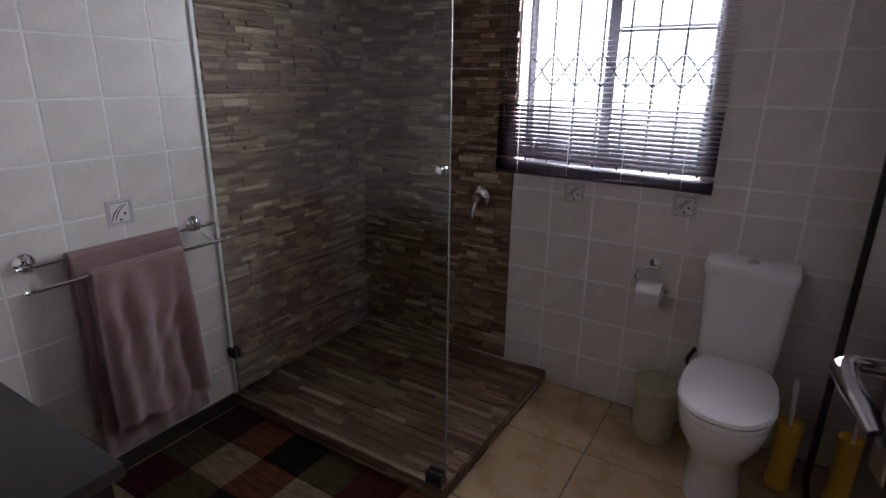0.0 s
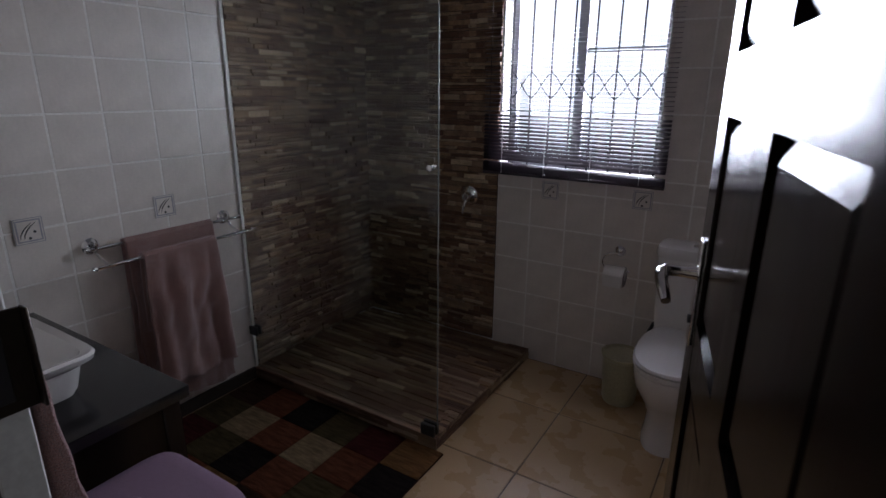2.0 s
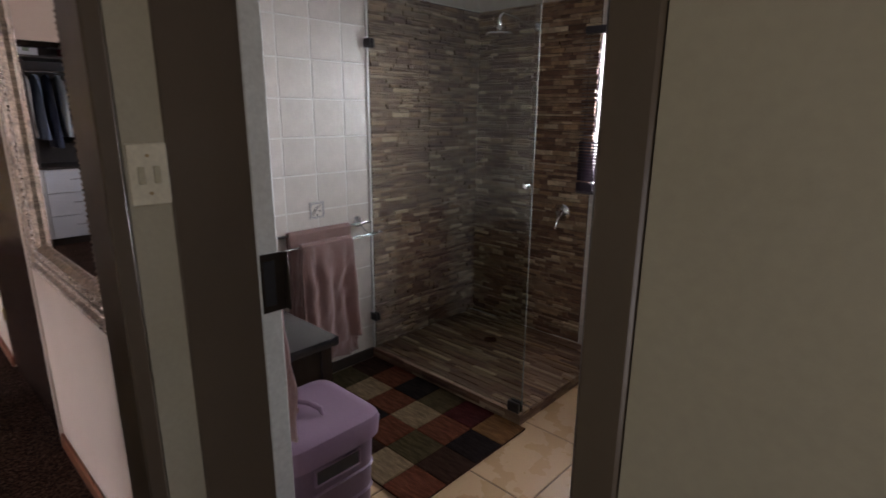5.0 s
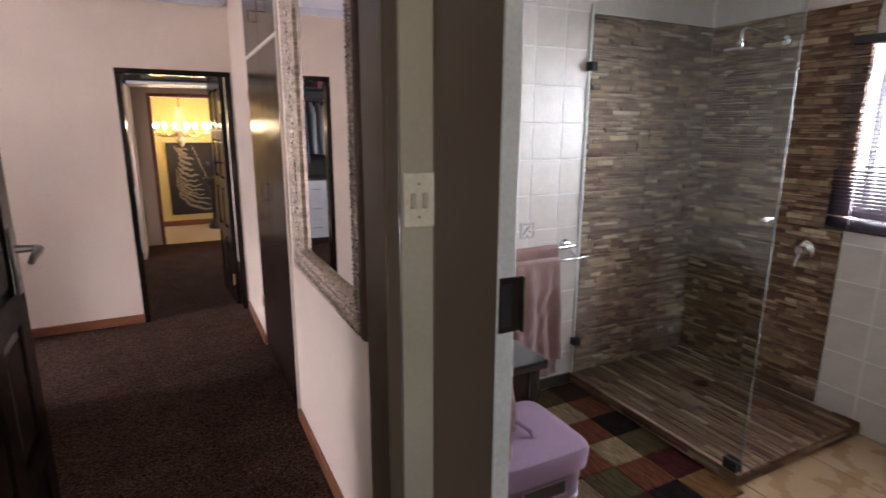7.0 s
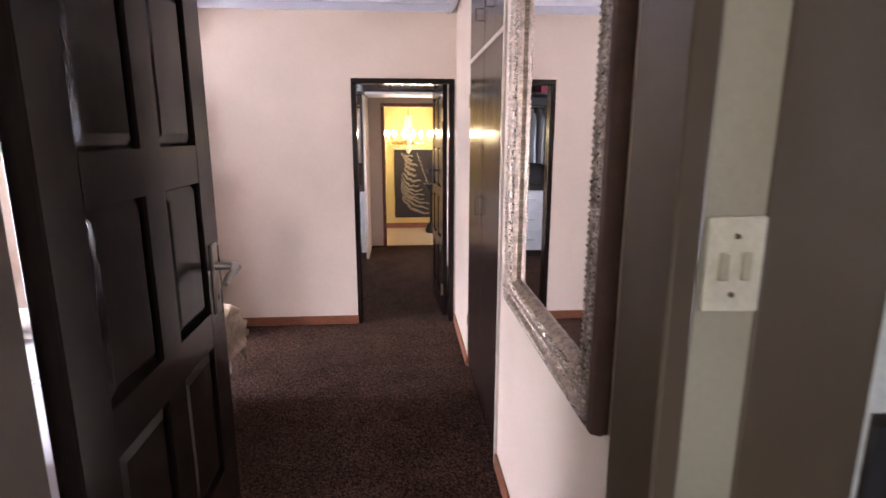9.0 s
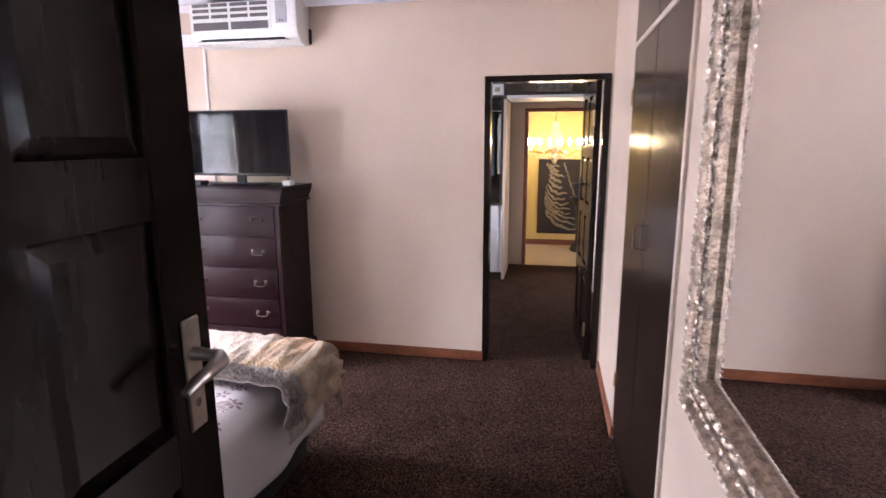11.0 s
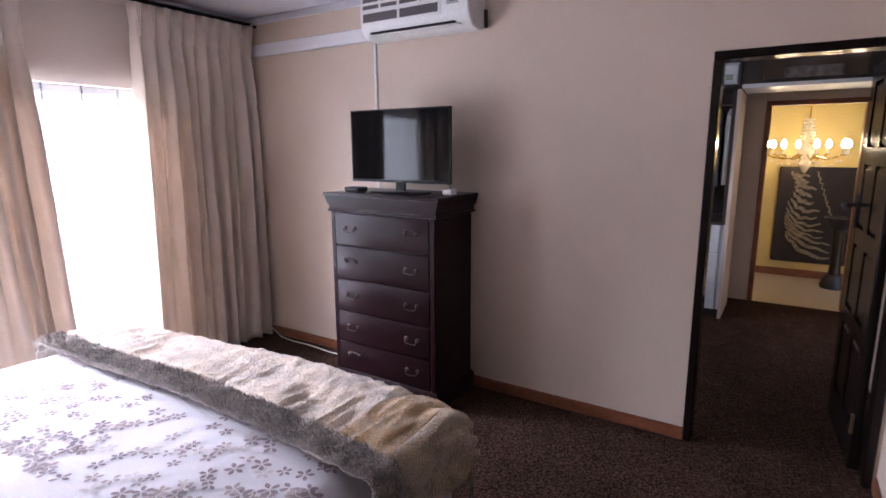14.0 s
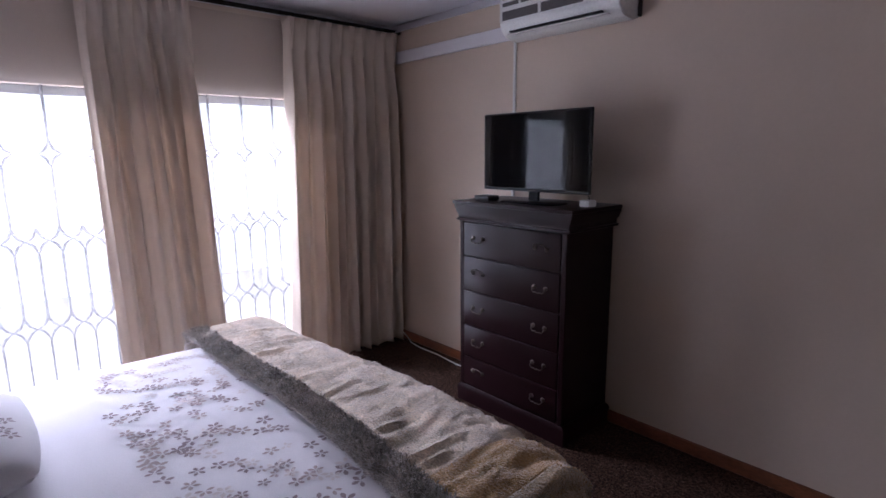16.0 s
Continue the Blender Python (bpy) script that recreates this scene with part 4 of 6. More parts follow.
part("lever", sweep(bmesh.new(), [(0, 0, 0.25), (0, -0.01, 0.28), (0, 0.03, 0.31)], [0.010, 0.008, 0.006], 10), M_CHROME, root)

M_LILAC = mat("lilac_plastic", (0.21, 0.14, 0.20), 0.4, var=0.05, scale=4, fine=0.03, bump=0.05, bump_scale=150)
# body and ribs: the lid's lilac at about 0.6 of its value
M_LILAC_BODY = mat("lilac_plastic_body", (0.125, 0.082, 0.122), 0.45, var=0.06, scale=4, bump=0.05)
root = thing("laundry_hamper", (-0.835, 0.155, 0), "lilac plastic laundry hamper with a lid and slots", "laundry hamper")
def rbox(a, b, z, r=6): return ring(0, 0, a, b, z, n=32, p=r)
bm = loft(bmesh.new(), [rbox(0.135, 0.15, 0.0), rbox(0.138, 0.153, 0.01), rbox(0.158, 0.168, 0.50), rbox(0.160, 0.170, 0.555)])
part("body", bm, M_LILAC_BODY, root)
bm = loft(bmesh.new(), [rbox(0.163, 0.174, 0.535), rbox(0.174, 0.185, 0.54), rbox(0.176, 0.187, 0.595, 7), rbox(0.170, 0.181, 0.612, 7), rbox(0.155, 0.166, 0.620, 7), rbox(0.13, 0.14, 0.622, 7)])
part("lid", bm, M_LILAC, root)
part("lid_handle", sweep(bmesh.new(), [(-0.06, -0.01, 0.618), (-0.05, 0.0, 0.636), (0.0, 0.01, 0.646), (0.045, 0.02, 0.64), (0.055, 0.022, 0.62)], [0.006, 0.009, 0.01, 0.009, 0.005], 8), M_LILAC, root, "pale curled lid tab")
sl = part("slot_frame", boxes((0.154, 0.164, -0.085, 0.085, 0.515, 0.522), (0.154, 0.164, -0.085, 0.085, 0.462, 0.469), (0.152, 0.164, -0.085, -0.078, 0.469, 0.515), (0.152, 0.164, 0.078, 0.085, 0.469, 0.515), bevel=0.002), M_LILAC, root)
part("slot", boxes((0.150, 0.1602, -0.078, 0.078, 0.469, 0.515)), M_BLACK_MATT, root)
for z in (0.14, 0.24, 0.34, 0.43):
    part("rib", loft(bmesh.new(), [rbox(0.138 + 0.04 * z, 0.153 + 0.03 * z, z - 0.006), rbox(0.143 + 0.04 * z, 0.158 + 0.03 * z, z), rbox(0.138 + 0.04 * z, 0.153 + 0.03 * z, z + 0.006)]), M_LILAC_BODY, root)

RX0, RX1, RY0, RY1 = -1.97, -0.79, 0.585, 1.37
root = thing("rug", ((RX0 + RX1) / 2, (RY0 + RY1) / 2, 0), "patchwork rug of rust, beige, olive and black squares", "rug")
rw, rd = (RX1 - RX0) / 2, (RY1 - RY0) / 2
tones = {"r": (0.16, 0.055, 0.030), "b": (0.30, 0.215, 0.125), "k": (0.022, 0.016, 0.015), "o": (0.085, 0.065, 0.032), "w": (0.075, 0.018, 0.018), "t": (0.23, 0.12, 0.05), "d": (0.05, 0.026, 0.018)}
rug_mats = {k: mat("rug_pile_" + k, c, 0.95, var=0.35, scale=14, fine=0.35, fine_scale=260, bump=0.9, bump_scale=280, stretch=(1, 5, 1), spec=0.05) for k, c in tones.items()}
part("backing", boxes((-rw, rw, -rd, rd, 0.0005, 0.008), bevel=0.002), rug_mats["d"], root)
plan = ("twokrd", "krbrbo", "dorkow", "rbdtrb")     # from the shower outwards, columns from the door side
for j, row in enumerate(plan):
    for i, c in enumerate(row):
        sx, sy = 2 * rw / 6, 2 * rd / 4
        x1, y1 = rw - i * sx, rd - j * sy
        part("patch", boxes((x1 - sx + 0.002, x1 - 0.002, y1 - sy + 0.002, y1 - 0.002, 0.006, 0.013 + rng.uniform(0, 0.0015)), bevel=0.0025), rug_mats[c], root)

root = thing("bathroom_mirror", (0.325, 1.78, 0.0), "tall mirror in a thin black frame", "mirror")
part("glass", boxes((-0.018, -0.003, -0.42, 0.42, 0.03, 1.9)), M_MIRROR, root, smooth=False)
part("backing", boxes((-0.002, 0.043, -0.44, 0.44, 0.02, 1.92)), M_BLACK_MATT, root)
part("frame", boxes((-0.03, 0, 0.42, 0.45, 0, 1.93), (-0.03, 0, -0.45, -0.42, 0, 1.93), (-0.03, 0, -0.42, 0.42, 0, 0.03), (-0.03, 0, -0.42, 0.42, 1.9, 1.93), bevel=0.003), M_BLACK, root)

# ---- lobby ----
root = thing("light_switch", (XD0 - 0.003, -0.317, 1.388), "cream double light switch plate with two rockers", "light switch")
M_SWITCH = mat("switch_plastic", (0.62, 0.58, 0.44), 0.35, var=0.04, bump=0.02)
part("plate", boxes((0, 0.008, -0.036, 0.036, 0, 0.116), bevel=0.002), M_SWITCH, root)
for y in (-0.014, 0.014):
    part("rocker", boxes((0.0075, 0.0125, y - 0.0065, y + 0.0065, 0.04, 0.074), bevel=0.0015), mat("rocker_plastic", (0.42, 0.38, 0.26), 0.4, var=0.04, bump=0), root)
for z in (0.022, 0.093):
    part("screw", lathe(bmesh.new(), [(0, 0.0065), (0.004, 0.0065), (0.0035, 0.0095), (0, 0.0098)], (0, 0, z), 10, "x"), M_BRASS, root)

# ---- bedroom: north wall ----
root = thing("wardrobe", ((WR0 + WR1) / 2, YBN, 0), "built-in wardrobe with glossy dark brown doors", "wardrobe")
w2 = (WR1 - WR0) / 2
M_STRIP = mat("pale_strip", (0.55, 0.47, 0.38), 0.4, var=0.08, bump=0.03)
part("carcass", boxes((-w2, w2, 0.03, 0.58, 0, 2.56)), M_DARKPAINT, root)
SPLIT = 2.035
for a, b in ((-w2 + 0.004, -0.004), (0.004, w2 - 0.004)):
    d = part("door", boxes((a, b, -0.004, 0.016, 0.03, SPLIT - 0.012), bevel=0.0015), M_WARDROBE, root)
    hx = -0.075 if a < 0 else 0.075
    if a < 0:
        bm = sweep(bmesh.new(), [(hx, -0.005, 1.15), (hx, -0.028, 1.15), (hx, -0.032, 1.16), (hx, -0.032, 1.24), (hx, -0.028, 1.25), (hx, -0.005, 1.25)], 0.0045, 8)
        part("handle", bm, M_PEWTER, d, "small dull pewter bow handle")
        part("handle_plate", boxes((hx - 0.016, hx + 0.016, -0.0065, -0.004, 1.125, 1.275), bevel=0.001), M_PEWTER, d)
    d = part("upper_door", boxes((a, b, -0.004, 0.016, SPLIT + 0.012, 2.5), bevel=0.0015), M_WARDROBE, root)
    bm = sweep(bmesh.new(), [(hx * 2.2, -0.005, 2.20), (hx * 2.2, -0.028, 2.20), (hx * 2.2, -0.03, 2.26), (hx * 2.2, -0.005, 2.26)], 0.0045, 8)
    part("handle", bm, M_PEWTER, d, "small dull pewter bow handle")
    for z in (0.35, 1.80):
        part("hinge", boxes(((-w2 - 0.002 if a < 0 else w2 - 0.008), (-w2 + 0.008 if a < 0 else w2 + 0.002), -0.012, -0.004, z - 0.04, z + 0.04), bevel=0.002), M_BRASS, root)
part("cross_rail", boxes((-w2, w2, -0.008, 0.014, SPLIT - 0.011, SPLIT + 0.011), bevel=0.002), M_STRIP, root, "pale strip between the door tiers")
part("edge_strip", boxes((w2 - 0.001, w2 + 0.026, -0.012, 0.0, 0.0, 2.5), bevel=0.002), M_STRIP, root, "pale wooden edge strip")
part("edge_strip", boxes((-w2 - 0.006, -w2 + 0.003, -0.006, 0.0, 0.076, 2.5), bevel=0.001), M_STRIP, root)

MX0, MX1, MZ0, MZ1 = -2.0, -1.005, 0.95, 2.36
root = thing("wall_mirror", ((MX0 + MX1) / 2, YBN, MZ0), "large wall mirror in an ornate silver frame", "mirror")
mw, mh = (MX1 - MX0) / 2, MZ1 - MZ0
M_SILVER = mat("antique_silver_leaf", (0.27, 0.205, 0.155), 0.32, metal=0.9, var=0.5, scale=45, fine=0.3, fine_scale=180, bump=0.5, bump_scale=110)
M_FRAMEDARK = mat("dark_frame_side", (0.09, 0.05, 0.035), 0.45, var=0.2, scale=12, bump=0.15)
FW = 0.115
def mitre(bm, prof):
    """Runs a profile of (inset, height) round the mirror's outline."""
    rows = []
    for d, h in prof:
        rows.append([bm.verts.new((sx * (mw - d), -h, (d if sz < 0 else mh - d))) for sx, sz in ((-1, -1), (1, -1), (1, 1), (-1, 1))])
    for a, b in zip(rows, rows[1:]):
        for k in range(4):
            bm.faces.new((a[k], a[(k + 1) % 4], b[(k + 1) % 4], b[k]))
    return bm
part("frame_back", mitre(bmesh.new(), [(0.002, 0.001), (0.0, 0.02), (0.004, 0.040), (0.012, 0.046)]), M_FRAMEDARK, root, "dark brown outer edge")
part("frame", mitre(bmesh.new(), [(0.012, 0.046), (0.022, 0.050), (0.034, 0.047), (0.042, 0.038), (0.055, 0.030), (0.070, 0.027), (0.082, 0.030), (0.090, 0.036), (0.098, 0.036), (0.106, 0.028), (FW, 0.020), (FW + 0.001, 0.008)]), M_SILVER, root)
carving = bmesh.new()
def carve(inset, size, step, horizontal, at, back):
    """A row of raised leaves along one side."""
    n = int(((2 * mw if horizontal else mh) - 2 * inset) / step)
    for k in range(n):
        s = inset + (k + 0.5) * step
        lean = 0.35 if k % 2 else -0.35
        c = Vector((-mw + s, -0.049 + back, at)) if horizontal else Vector((at, -0.049 + back, s))
        ax = Vector((math.cos(lean), 0, math.sin(lean))) if horizontal else Vector((math.sin(lean), 0, math.cos(lean)))
        bx = Vector((-ax.z, 0, ax.x))
        vs = [carving.verts.new(p) for p in (c + ax * step * 0.62, c + bx * size, c - ax * step * 0.62, c - bx * size, c + Vector((0, -0.006, 0)))]
        for q in range(4):
            carving.faces.new((vs[q], vs[(q + 1) % 4], vs[4]))
for inset, size, step, back in ((0.022, 0.009, 0.019, 0.001), (0.046, 0.010, 0.024, 0.014), (0.064, 0.010, 0.026, 0.021), (0.080, 0.008, 0.020, 0.018), (0.094, 0.006, 0.014, 0.012)):
    for hor, at in ((True, inset), (True, mh - inset), (False, -mw + inset), (False, mw - inset)):
        carve(inset, size, step, hor, at, back)
M_WORN = mat("worn_silver_relief", (0.40, 0.33, 0.27), 0.28, metal=0.95, var=0.4, scale=60, fine=0.3, fine_scale=200, bump=0.3, bump_scale=150)
part("carving", carving, M_WORN, root, "rows of small raised leaves", smooth=False)["kind"] = "stuff"
part("glass", boxes((-mw + FW, mw - FW, -0.012, -0.004, FW, mh - FW)), M_MIRROR, root, smooth=False)

# ---- bedroom: chest, television, air conditioner ----
CX0, CX1, CY0, CY1, CZ = -4.40, -3.96, -3.22, -2.42, 1.30
root = thing("chest_of_drawers", ((CX0 + CX1) / 2, (CY0 + CY1) / 2, 0), "tall dark mahogany chest of five drawers", "chest of drawers")
cx, cy = (CX1 - CX0) / 2, (CY1 - CY0) / 2
part("body", boxes((-cx + 0.005, cx - 0.006, -cy + 0.003, cy - 0.003, 0.09, CZ - 0.11), bevel=0.003), M_MAHOGANY, root)
part("plinth", loft(bmesh.new(), [[(x * s - (0.0), y * t, z) for x, y in ((-1, -1), (1, -1), (1, 1), (-1, 1))] for s, t, z in ((cx + 0.008, cy + 0.018, 0.0), (cx + 0.008, cy + 0.018, 0.085), (cx + 0.004, cy + 0.012, 0.10), (cx - 0.003, cy + 0.001, 0.112))]), M_MAHOGANY, root)
part("cornice", loft(bmesh.new(), [[(x * s, y * t, z) for x, y in ((-1, -1), (1, -1), (1, 1), (-1, 1))] for s, t, z in ((cx - 0.003, cy + 0.001, CZ - 0.125), (cx + 0.009, cy + 0.018, CZ - 0.120), (cx + 0.009, cy + 0.018, CZ - 0.108), (cx + 0.004, cy + 0.010, CZ - 0.105), (cx + 0.004, cy + 0.010, CZ - 0.082), (cx + 0.012, cy + 0.022, CZ - 0.066), (cx + 0.012, cy + 0.022, CZ - 0.056), (cx + 0.016, cy + 0.032, CZ - 0.040), (cx + 0.016, cy + 0.032, CZ - 0.022))]), M_MAHOGANY, root)
part("top", boxes((-cx - 0.004, cx + 0.026, -cy - 0.042, cy + 0.042, CZ - 0.022, CZ), bevel=0.006, seg=2), M_MAHOGANY, root)
part("corner_post", boxes((cx - 0.0065, cx + 0.002, -cy, -cy + 0.035, 0.112, CZ - 0.12), bevel=0.004), M_MAHOGANY, root)
part("corner_post", boxes((cx - 0.0065, cx + 0.002, cy - 0.035, cy, 0.112, CZ - 0.12), bevel=0.004), M_MAHOGANY, root)
def bail(sway):
    """A brass bail pull with two rosettes, its bow up or down."""
    bm = bmesh.new()
    for s in (-1, 1):
        lathe(bm, [(0, 0), (0.013, 0), (0.014, 0.004), (0.008, 0.009), (0, 0.011)], (0, s * 0.04, 0), 12, "x")
    sweep(bm, [(0.012, -0.04, 0), (0.018, -0.043, -sway * 0.012), (0.02, -0.03, -sway * 0.026), (0.02, -0.012, -sway * 0.022), (0.02, 0, -sway * 0.03), (0.02, 0.012, -sway * 0.022), (0.02, 0.03, -sway * 0.026), (0.018, 0.043, -sway * 0.012), (0.012, 0.04, 0)], 0.0032, 6)
    return bm
zs = [0.125, 0.315, 0.525, 0.745, 0.965, 1.175]
for k, (a, b) in enumerate(zip(zs, zs[1:])):
    d = part("drawer", boxes((cx - 0.01, cx + 0.006, -cy + 0.037, cy - 0.037, a + 0.004, b - 0.006), bevel=0.006, seg=2), M_MAHOGANY, root)
    for s in (-1, 1):
        sway = {0: (-1, 1), 1: (1, 1), 2: (1, 1), 3: (-1, 1), 4: (1, -1)}[k][0 if s < 0 else 1]
        h = part("handle", bail(sway), M_PEWTER, d, "dull pewter bail handle")
        h.location = (cx + 0.006, s * 0.235, (a + b) / 2 + 0.01)

M_TV = mat("television_case", (0.006, 0.006, 0.007), 0.35, var=0.05, bump=0.0, spec=0.2)
root = thing("television", (-4.12, -2.78, CZ), "flat black television on a glass-black foot", "television")
part("screen_back", boxes((-0.035, -0.004, -0.36, 0.36, 0.08, 0.49), bevel=0.012, seg=2), M_TV, root)
part("bezel", boxes((-0.006, 0.012, -0.38, 0.38, 0.065, 0.512), bevel=0.004), M_TV, root)
M_SCREEN = mat("tv_screen", (0.004, 0.004, 0.005), 0.05, var=0.0, fine=0.0, bump=0.0, spec=0.25)
part("screen", boxes((0.0115, 0.0135, -0.368, 0.368, 0.083, 0.502)), M_SCREEN, root, smooth=False)
part("neck", boxes((-0.02, 0.0, -0.035, 0.035, 0.012, 0.10), bevel=0.004), M_TV, root)
part("foot", loft(bmesh.new(), [ring(0.0, 0, 0.09, 0.20, 0.0, p=5), ring(0.0, 0, 0.092, 0.202, 0.006, p=5), ring(0.0, 0, 0.085, 0.195, 0.011, p=5)]), M_TV, root)
part("badge", boxes((0.012, 0.0135, -0.03, 0.03, 0.071, 0.075)), M_PEWTER, root)
root = thing("set_top_remote", (-4.04, -3.07, CZ), "small black set-top box with a lead", "set-top box")
part("body", boxes((-0.05, 0.05, -0.06, 0.06, 0.004, 0.035), bevel=0.012, seg=3), M_BLACK_MATT, root)
part("foot_pad", boxes((-0.04, 0.04, -0.05, 0.05, 0, 0.0045)), M_BLACK_MATT, root)
part("lead", sweep(bmesh.new(), [(0.04, 0.055, 0.012), (0.05, 0.10, 0.004), (0.05, 0.16, 0.004), (0.045, 0.2, 0.004)], 0.0025, 6), M_BLACK_MATT, root)
root = thing("power_adaptor", (-4.18, -2.445, CZ), "white plug adaptor and lead behind the television", "adaptor")
part("body", boxes((-0.02, 0.05, -0.03, 0.03, 0, 0.035), bevel=0.006, seg=2), M_PLASTIC, root)
part("lead", sweep(bmesh.new(), [(0.0, 0.0, 0.03), (0.0, -0.01, 0.06), (0.0, -0.03, 0.10), (0.005, -0.06, 0.2), (0.01, -0.075, 0.25)], 0.003, 6), M_BLACK_MATT, root)

root = thing("air_conditioner", (XBW, -2.735, 2.25), "white split air conditioner with open front grille", "air conditioner")
L = 0.395
prof = [(0, 0.02), (0.05, 0.0), (0.15, 0.012), (0.195, 0.05), (0.212, 0.10), (0.212, 0.27), (0.19, 0.285), (0, 0.285)]
bm = loft(bmesh.new(), [[(x, y, z) for x, z in prof] for y in (-L, L)])
bmesh.ops.bevel(bm, geom=[e for e in bm.edges], offset=0.006, segments=2, affect="EDGES", clamp_overlap=True)
part("body", bm, M_PLASTIC, root)
M_FILTER = mat("grey_filter", (0.12, 0.11, 0.11), 0.8, var=0.15, fine=0.3, fine_scale=400, bump=0.3, bump_scale=400)
part("grille_frame", boxes((0.2115, 0.216, -L + 0.01, 0.215, 0.085, 0.275), bevel=0.002), M_PLASTIC, root)
for k, (a, b) in enumerate(((-L + 0.03, -0.10), (-0.08, 0.195))):
    part("filter", boxes((0.2155, 0.2172, a, b, 0.10, 0.15), bevel=0.0005), M_FILTER, root)
    m2 = (a + b) / 2
    for c, d in ((a, m2 - 0.008), (m2 + 0.008, b)):
        for z in (0.176, 0.215, 0.25):
            part("filter", boxes((0.2155, 0.2172, c, d, z, z + 0.022), bevel=0.0005), M_FILTER, root)
    part("grille_bar", boxes((0.2155, 0.221, a - 0.006, b + 0.006, 0.157, 0.163), bevel=0.001), M_PLASTIC, root)
    part("grille_bar", boxes((0.2155, 0.221, a - 0.006, b + 0.006, 0.202, 0.207), bevel=0.001), M_PLASTIC, root)
part("display", boxes((0.2115, 0.2145, 0.25, 0.33, 0.13, 0.27), bevel=0.001), mat("grey_panel", (0.38, 0.38, 0.40), 0.35, var=0.03, bump=0.0), root)
part("button_bars", boxes((0.214, 0.2155, 0.275, 0.285, 0.142, 0.15), (0.214, 0.2155, 0.292, 0.302, 0.142, 0.15)), M_BLACK_MATT, root)
part("outlet_slot", boxes((0.15, 0.1985, -L + 0.07, L - 0.10, 0.034, 0.042)), M_BLACK_MATT, root)
part("louvre", boxes((0.152, 0.196, -L + 0.05, L - 0.07, 0.020, 0.028), bevel=0.002), M_PLASTIC, root)
# black strip for the shadow that the unit casts past its end
part("side_bracket", boxes((0.0, 0.03, L + 0.001, L + 0.012, 0.02, 0.12), bevel=0.002), M_BLACK_MATT, root)
root = thing("cable_trunking", (XBW, -3.18, 0), "white cable trunking down the wall", "cable trunking")
part("cover", boxes((0, 0.012, -0.01, 0.01, 1.28, 2.27), bevel=0.002), M_PLASTIC, root)
root = thing("floor_cable", (XBW + 0.05, -3.8, 0), "white lead lying along the skirting", "cable")
part("lead", sweep(bmesh.new(), [(-0.03, -0.62, 0.06), (-0.025, -0.52, 0.02), (0.0, -0.45, 0.005), (0.02, -0.3, 0.0045), (0.015, -0.1, 0.0045), (0.04, 0.15, 0.0045), (0.03, 0.35, 0.0045), (0.05, 0.62, 0.0045)], 0.0045, 6), M_PLASTIC, root)
part("plug", boxes((-0.034, -0.012, -0.64, -0.61, 0.05, 0.085), bevel=0.003), M_PLASTIC, root)

# ---- bedroom: glazed door and curtains ----
root = thing("window_2", ((SW0 + SW1) / 2, YBS - 0.12, 0), "glazed sliding door with patterned burglar bars", "window")
root["kind"] = "structure"
sw = (SW1 - SW0) / 2
M_DOORFRAME = mat("bronze_aluminium", (0.40, 0.41, 0.42), 0.4, var=0.06, bump=0.02)
part("window_frame", boxes((-sw, -sw + 0.05, -0.03, 0.03, 0, SZ1), (sw - 0.05, sw, -0.03, 0.03, 0, SZ1), (-sw + 0.05, sw - 0.05, -0.03, 0.03, SZ1 - 0.05, SZ1), (-sw + 0.05, sw - 0.05, -0.03, 0.03, 0, 0.04), (-0.035, 0.035, -0.03, 0.03, 0.04, SZ1 - 0.05), bevel=0.004), M_DOORFRAME, root)
for a, b in ((-sw + 0.05, -0.035), (0.035, sw - 0.05)):
    p = part("pane", boxes((a, b, -0.003, 0.003, 0.04, SZ1 - 0.05)), M_PANE, root, smooth=False)
    p.visible_shadow = False
def diamond(x, z, w, h):
    pts = []
    for k in range(4):
        a, b = [(0, h), (w, 0), (0, -h), (-w, 0)][k], [(w, 0), (0, -h), (-w, 0), (0, h)][k]
        for q in (0, 0.25, 0.5, 0.75):
            f = 1 - 0.28 * math.sin(q * math.pi)
            pts.append((x + (a[0] * (1 - q) + b[0] * q) * f, 0.075, z + (a[1] * (1 - q) + b[1] * q) * f))
    return pts + [pts[0]]
x0 = (SW0 + SW1) / 2
k = 0
x = -3.70
while x < SW1 - 0.03:
    bm = bmesh.new()
    lx = x - x0
    mids = [0.12, 0.62, 1.12, 1.60] if k % 2 else [0.12, 0.62, 1.12]
    for z in mids:
        sweep(bm, diamond(lx, z, 0.052, 0.072), 0.0085, 6)
    stops = [0.0] + [v for z in mids for v in (z - 0.072, z + 0.072)] + ([SZ1] if k % 2 else [1.19])
    for a, b in zip(stops[0::2], stops[1::2]):
        if b - a > 0.01:
            sweep(bm, [(lx, 0.075, a), (lx, 0.075, b)], 0.0075, 6)
    part("burglar_bar", bm, M_BARS, root)
    x += 0.109
    k += 1

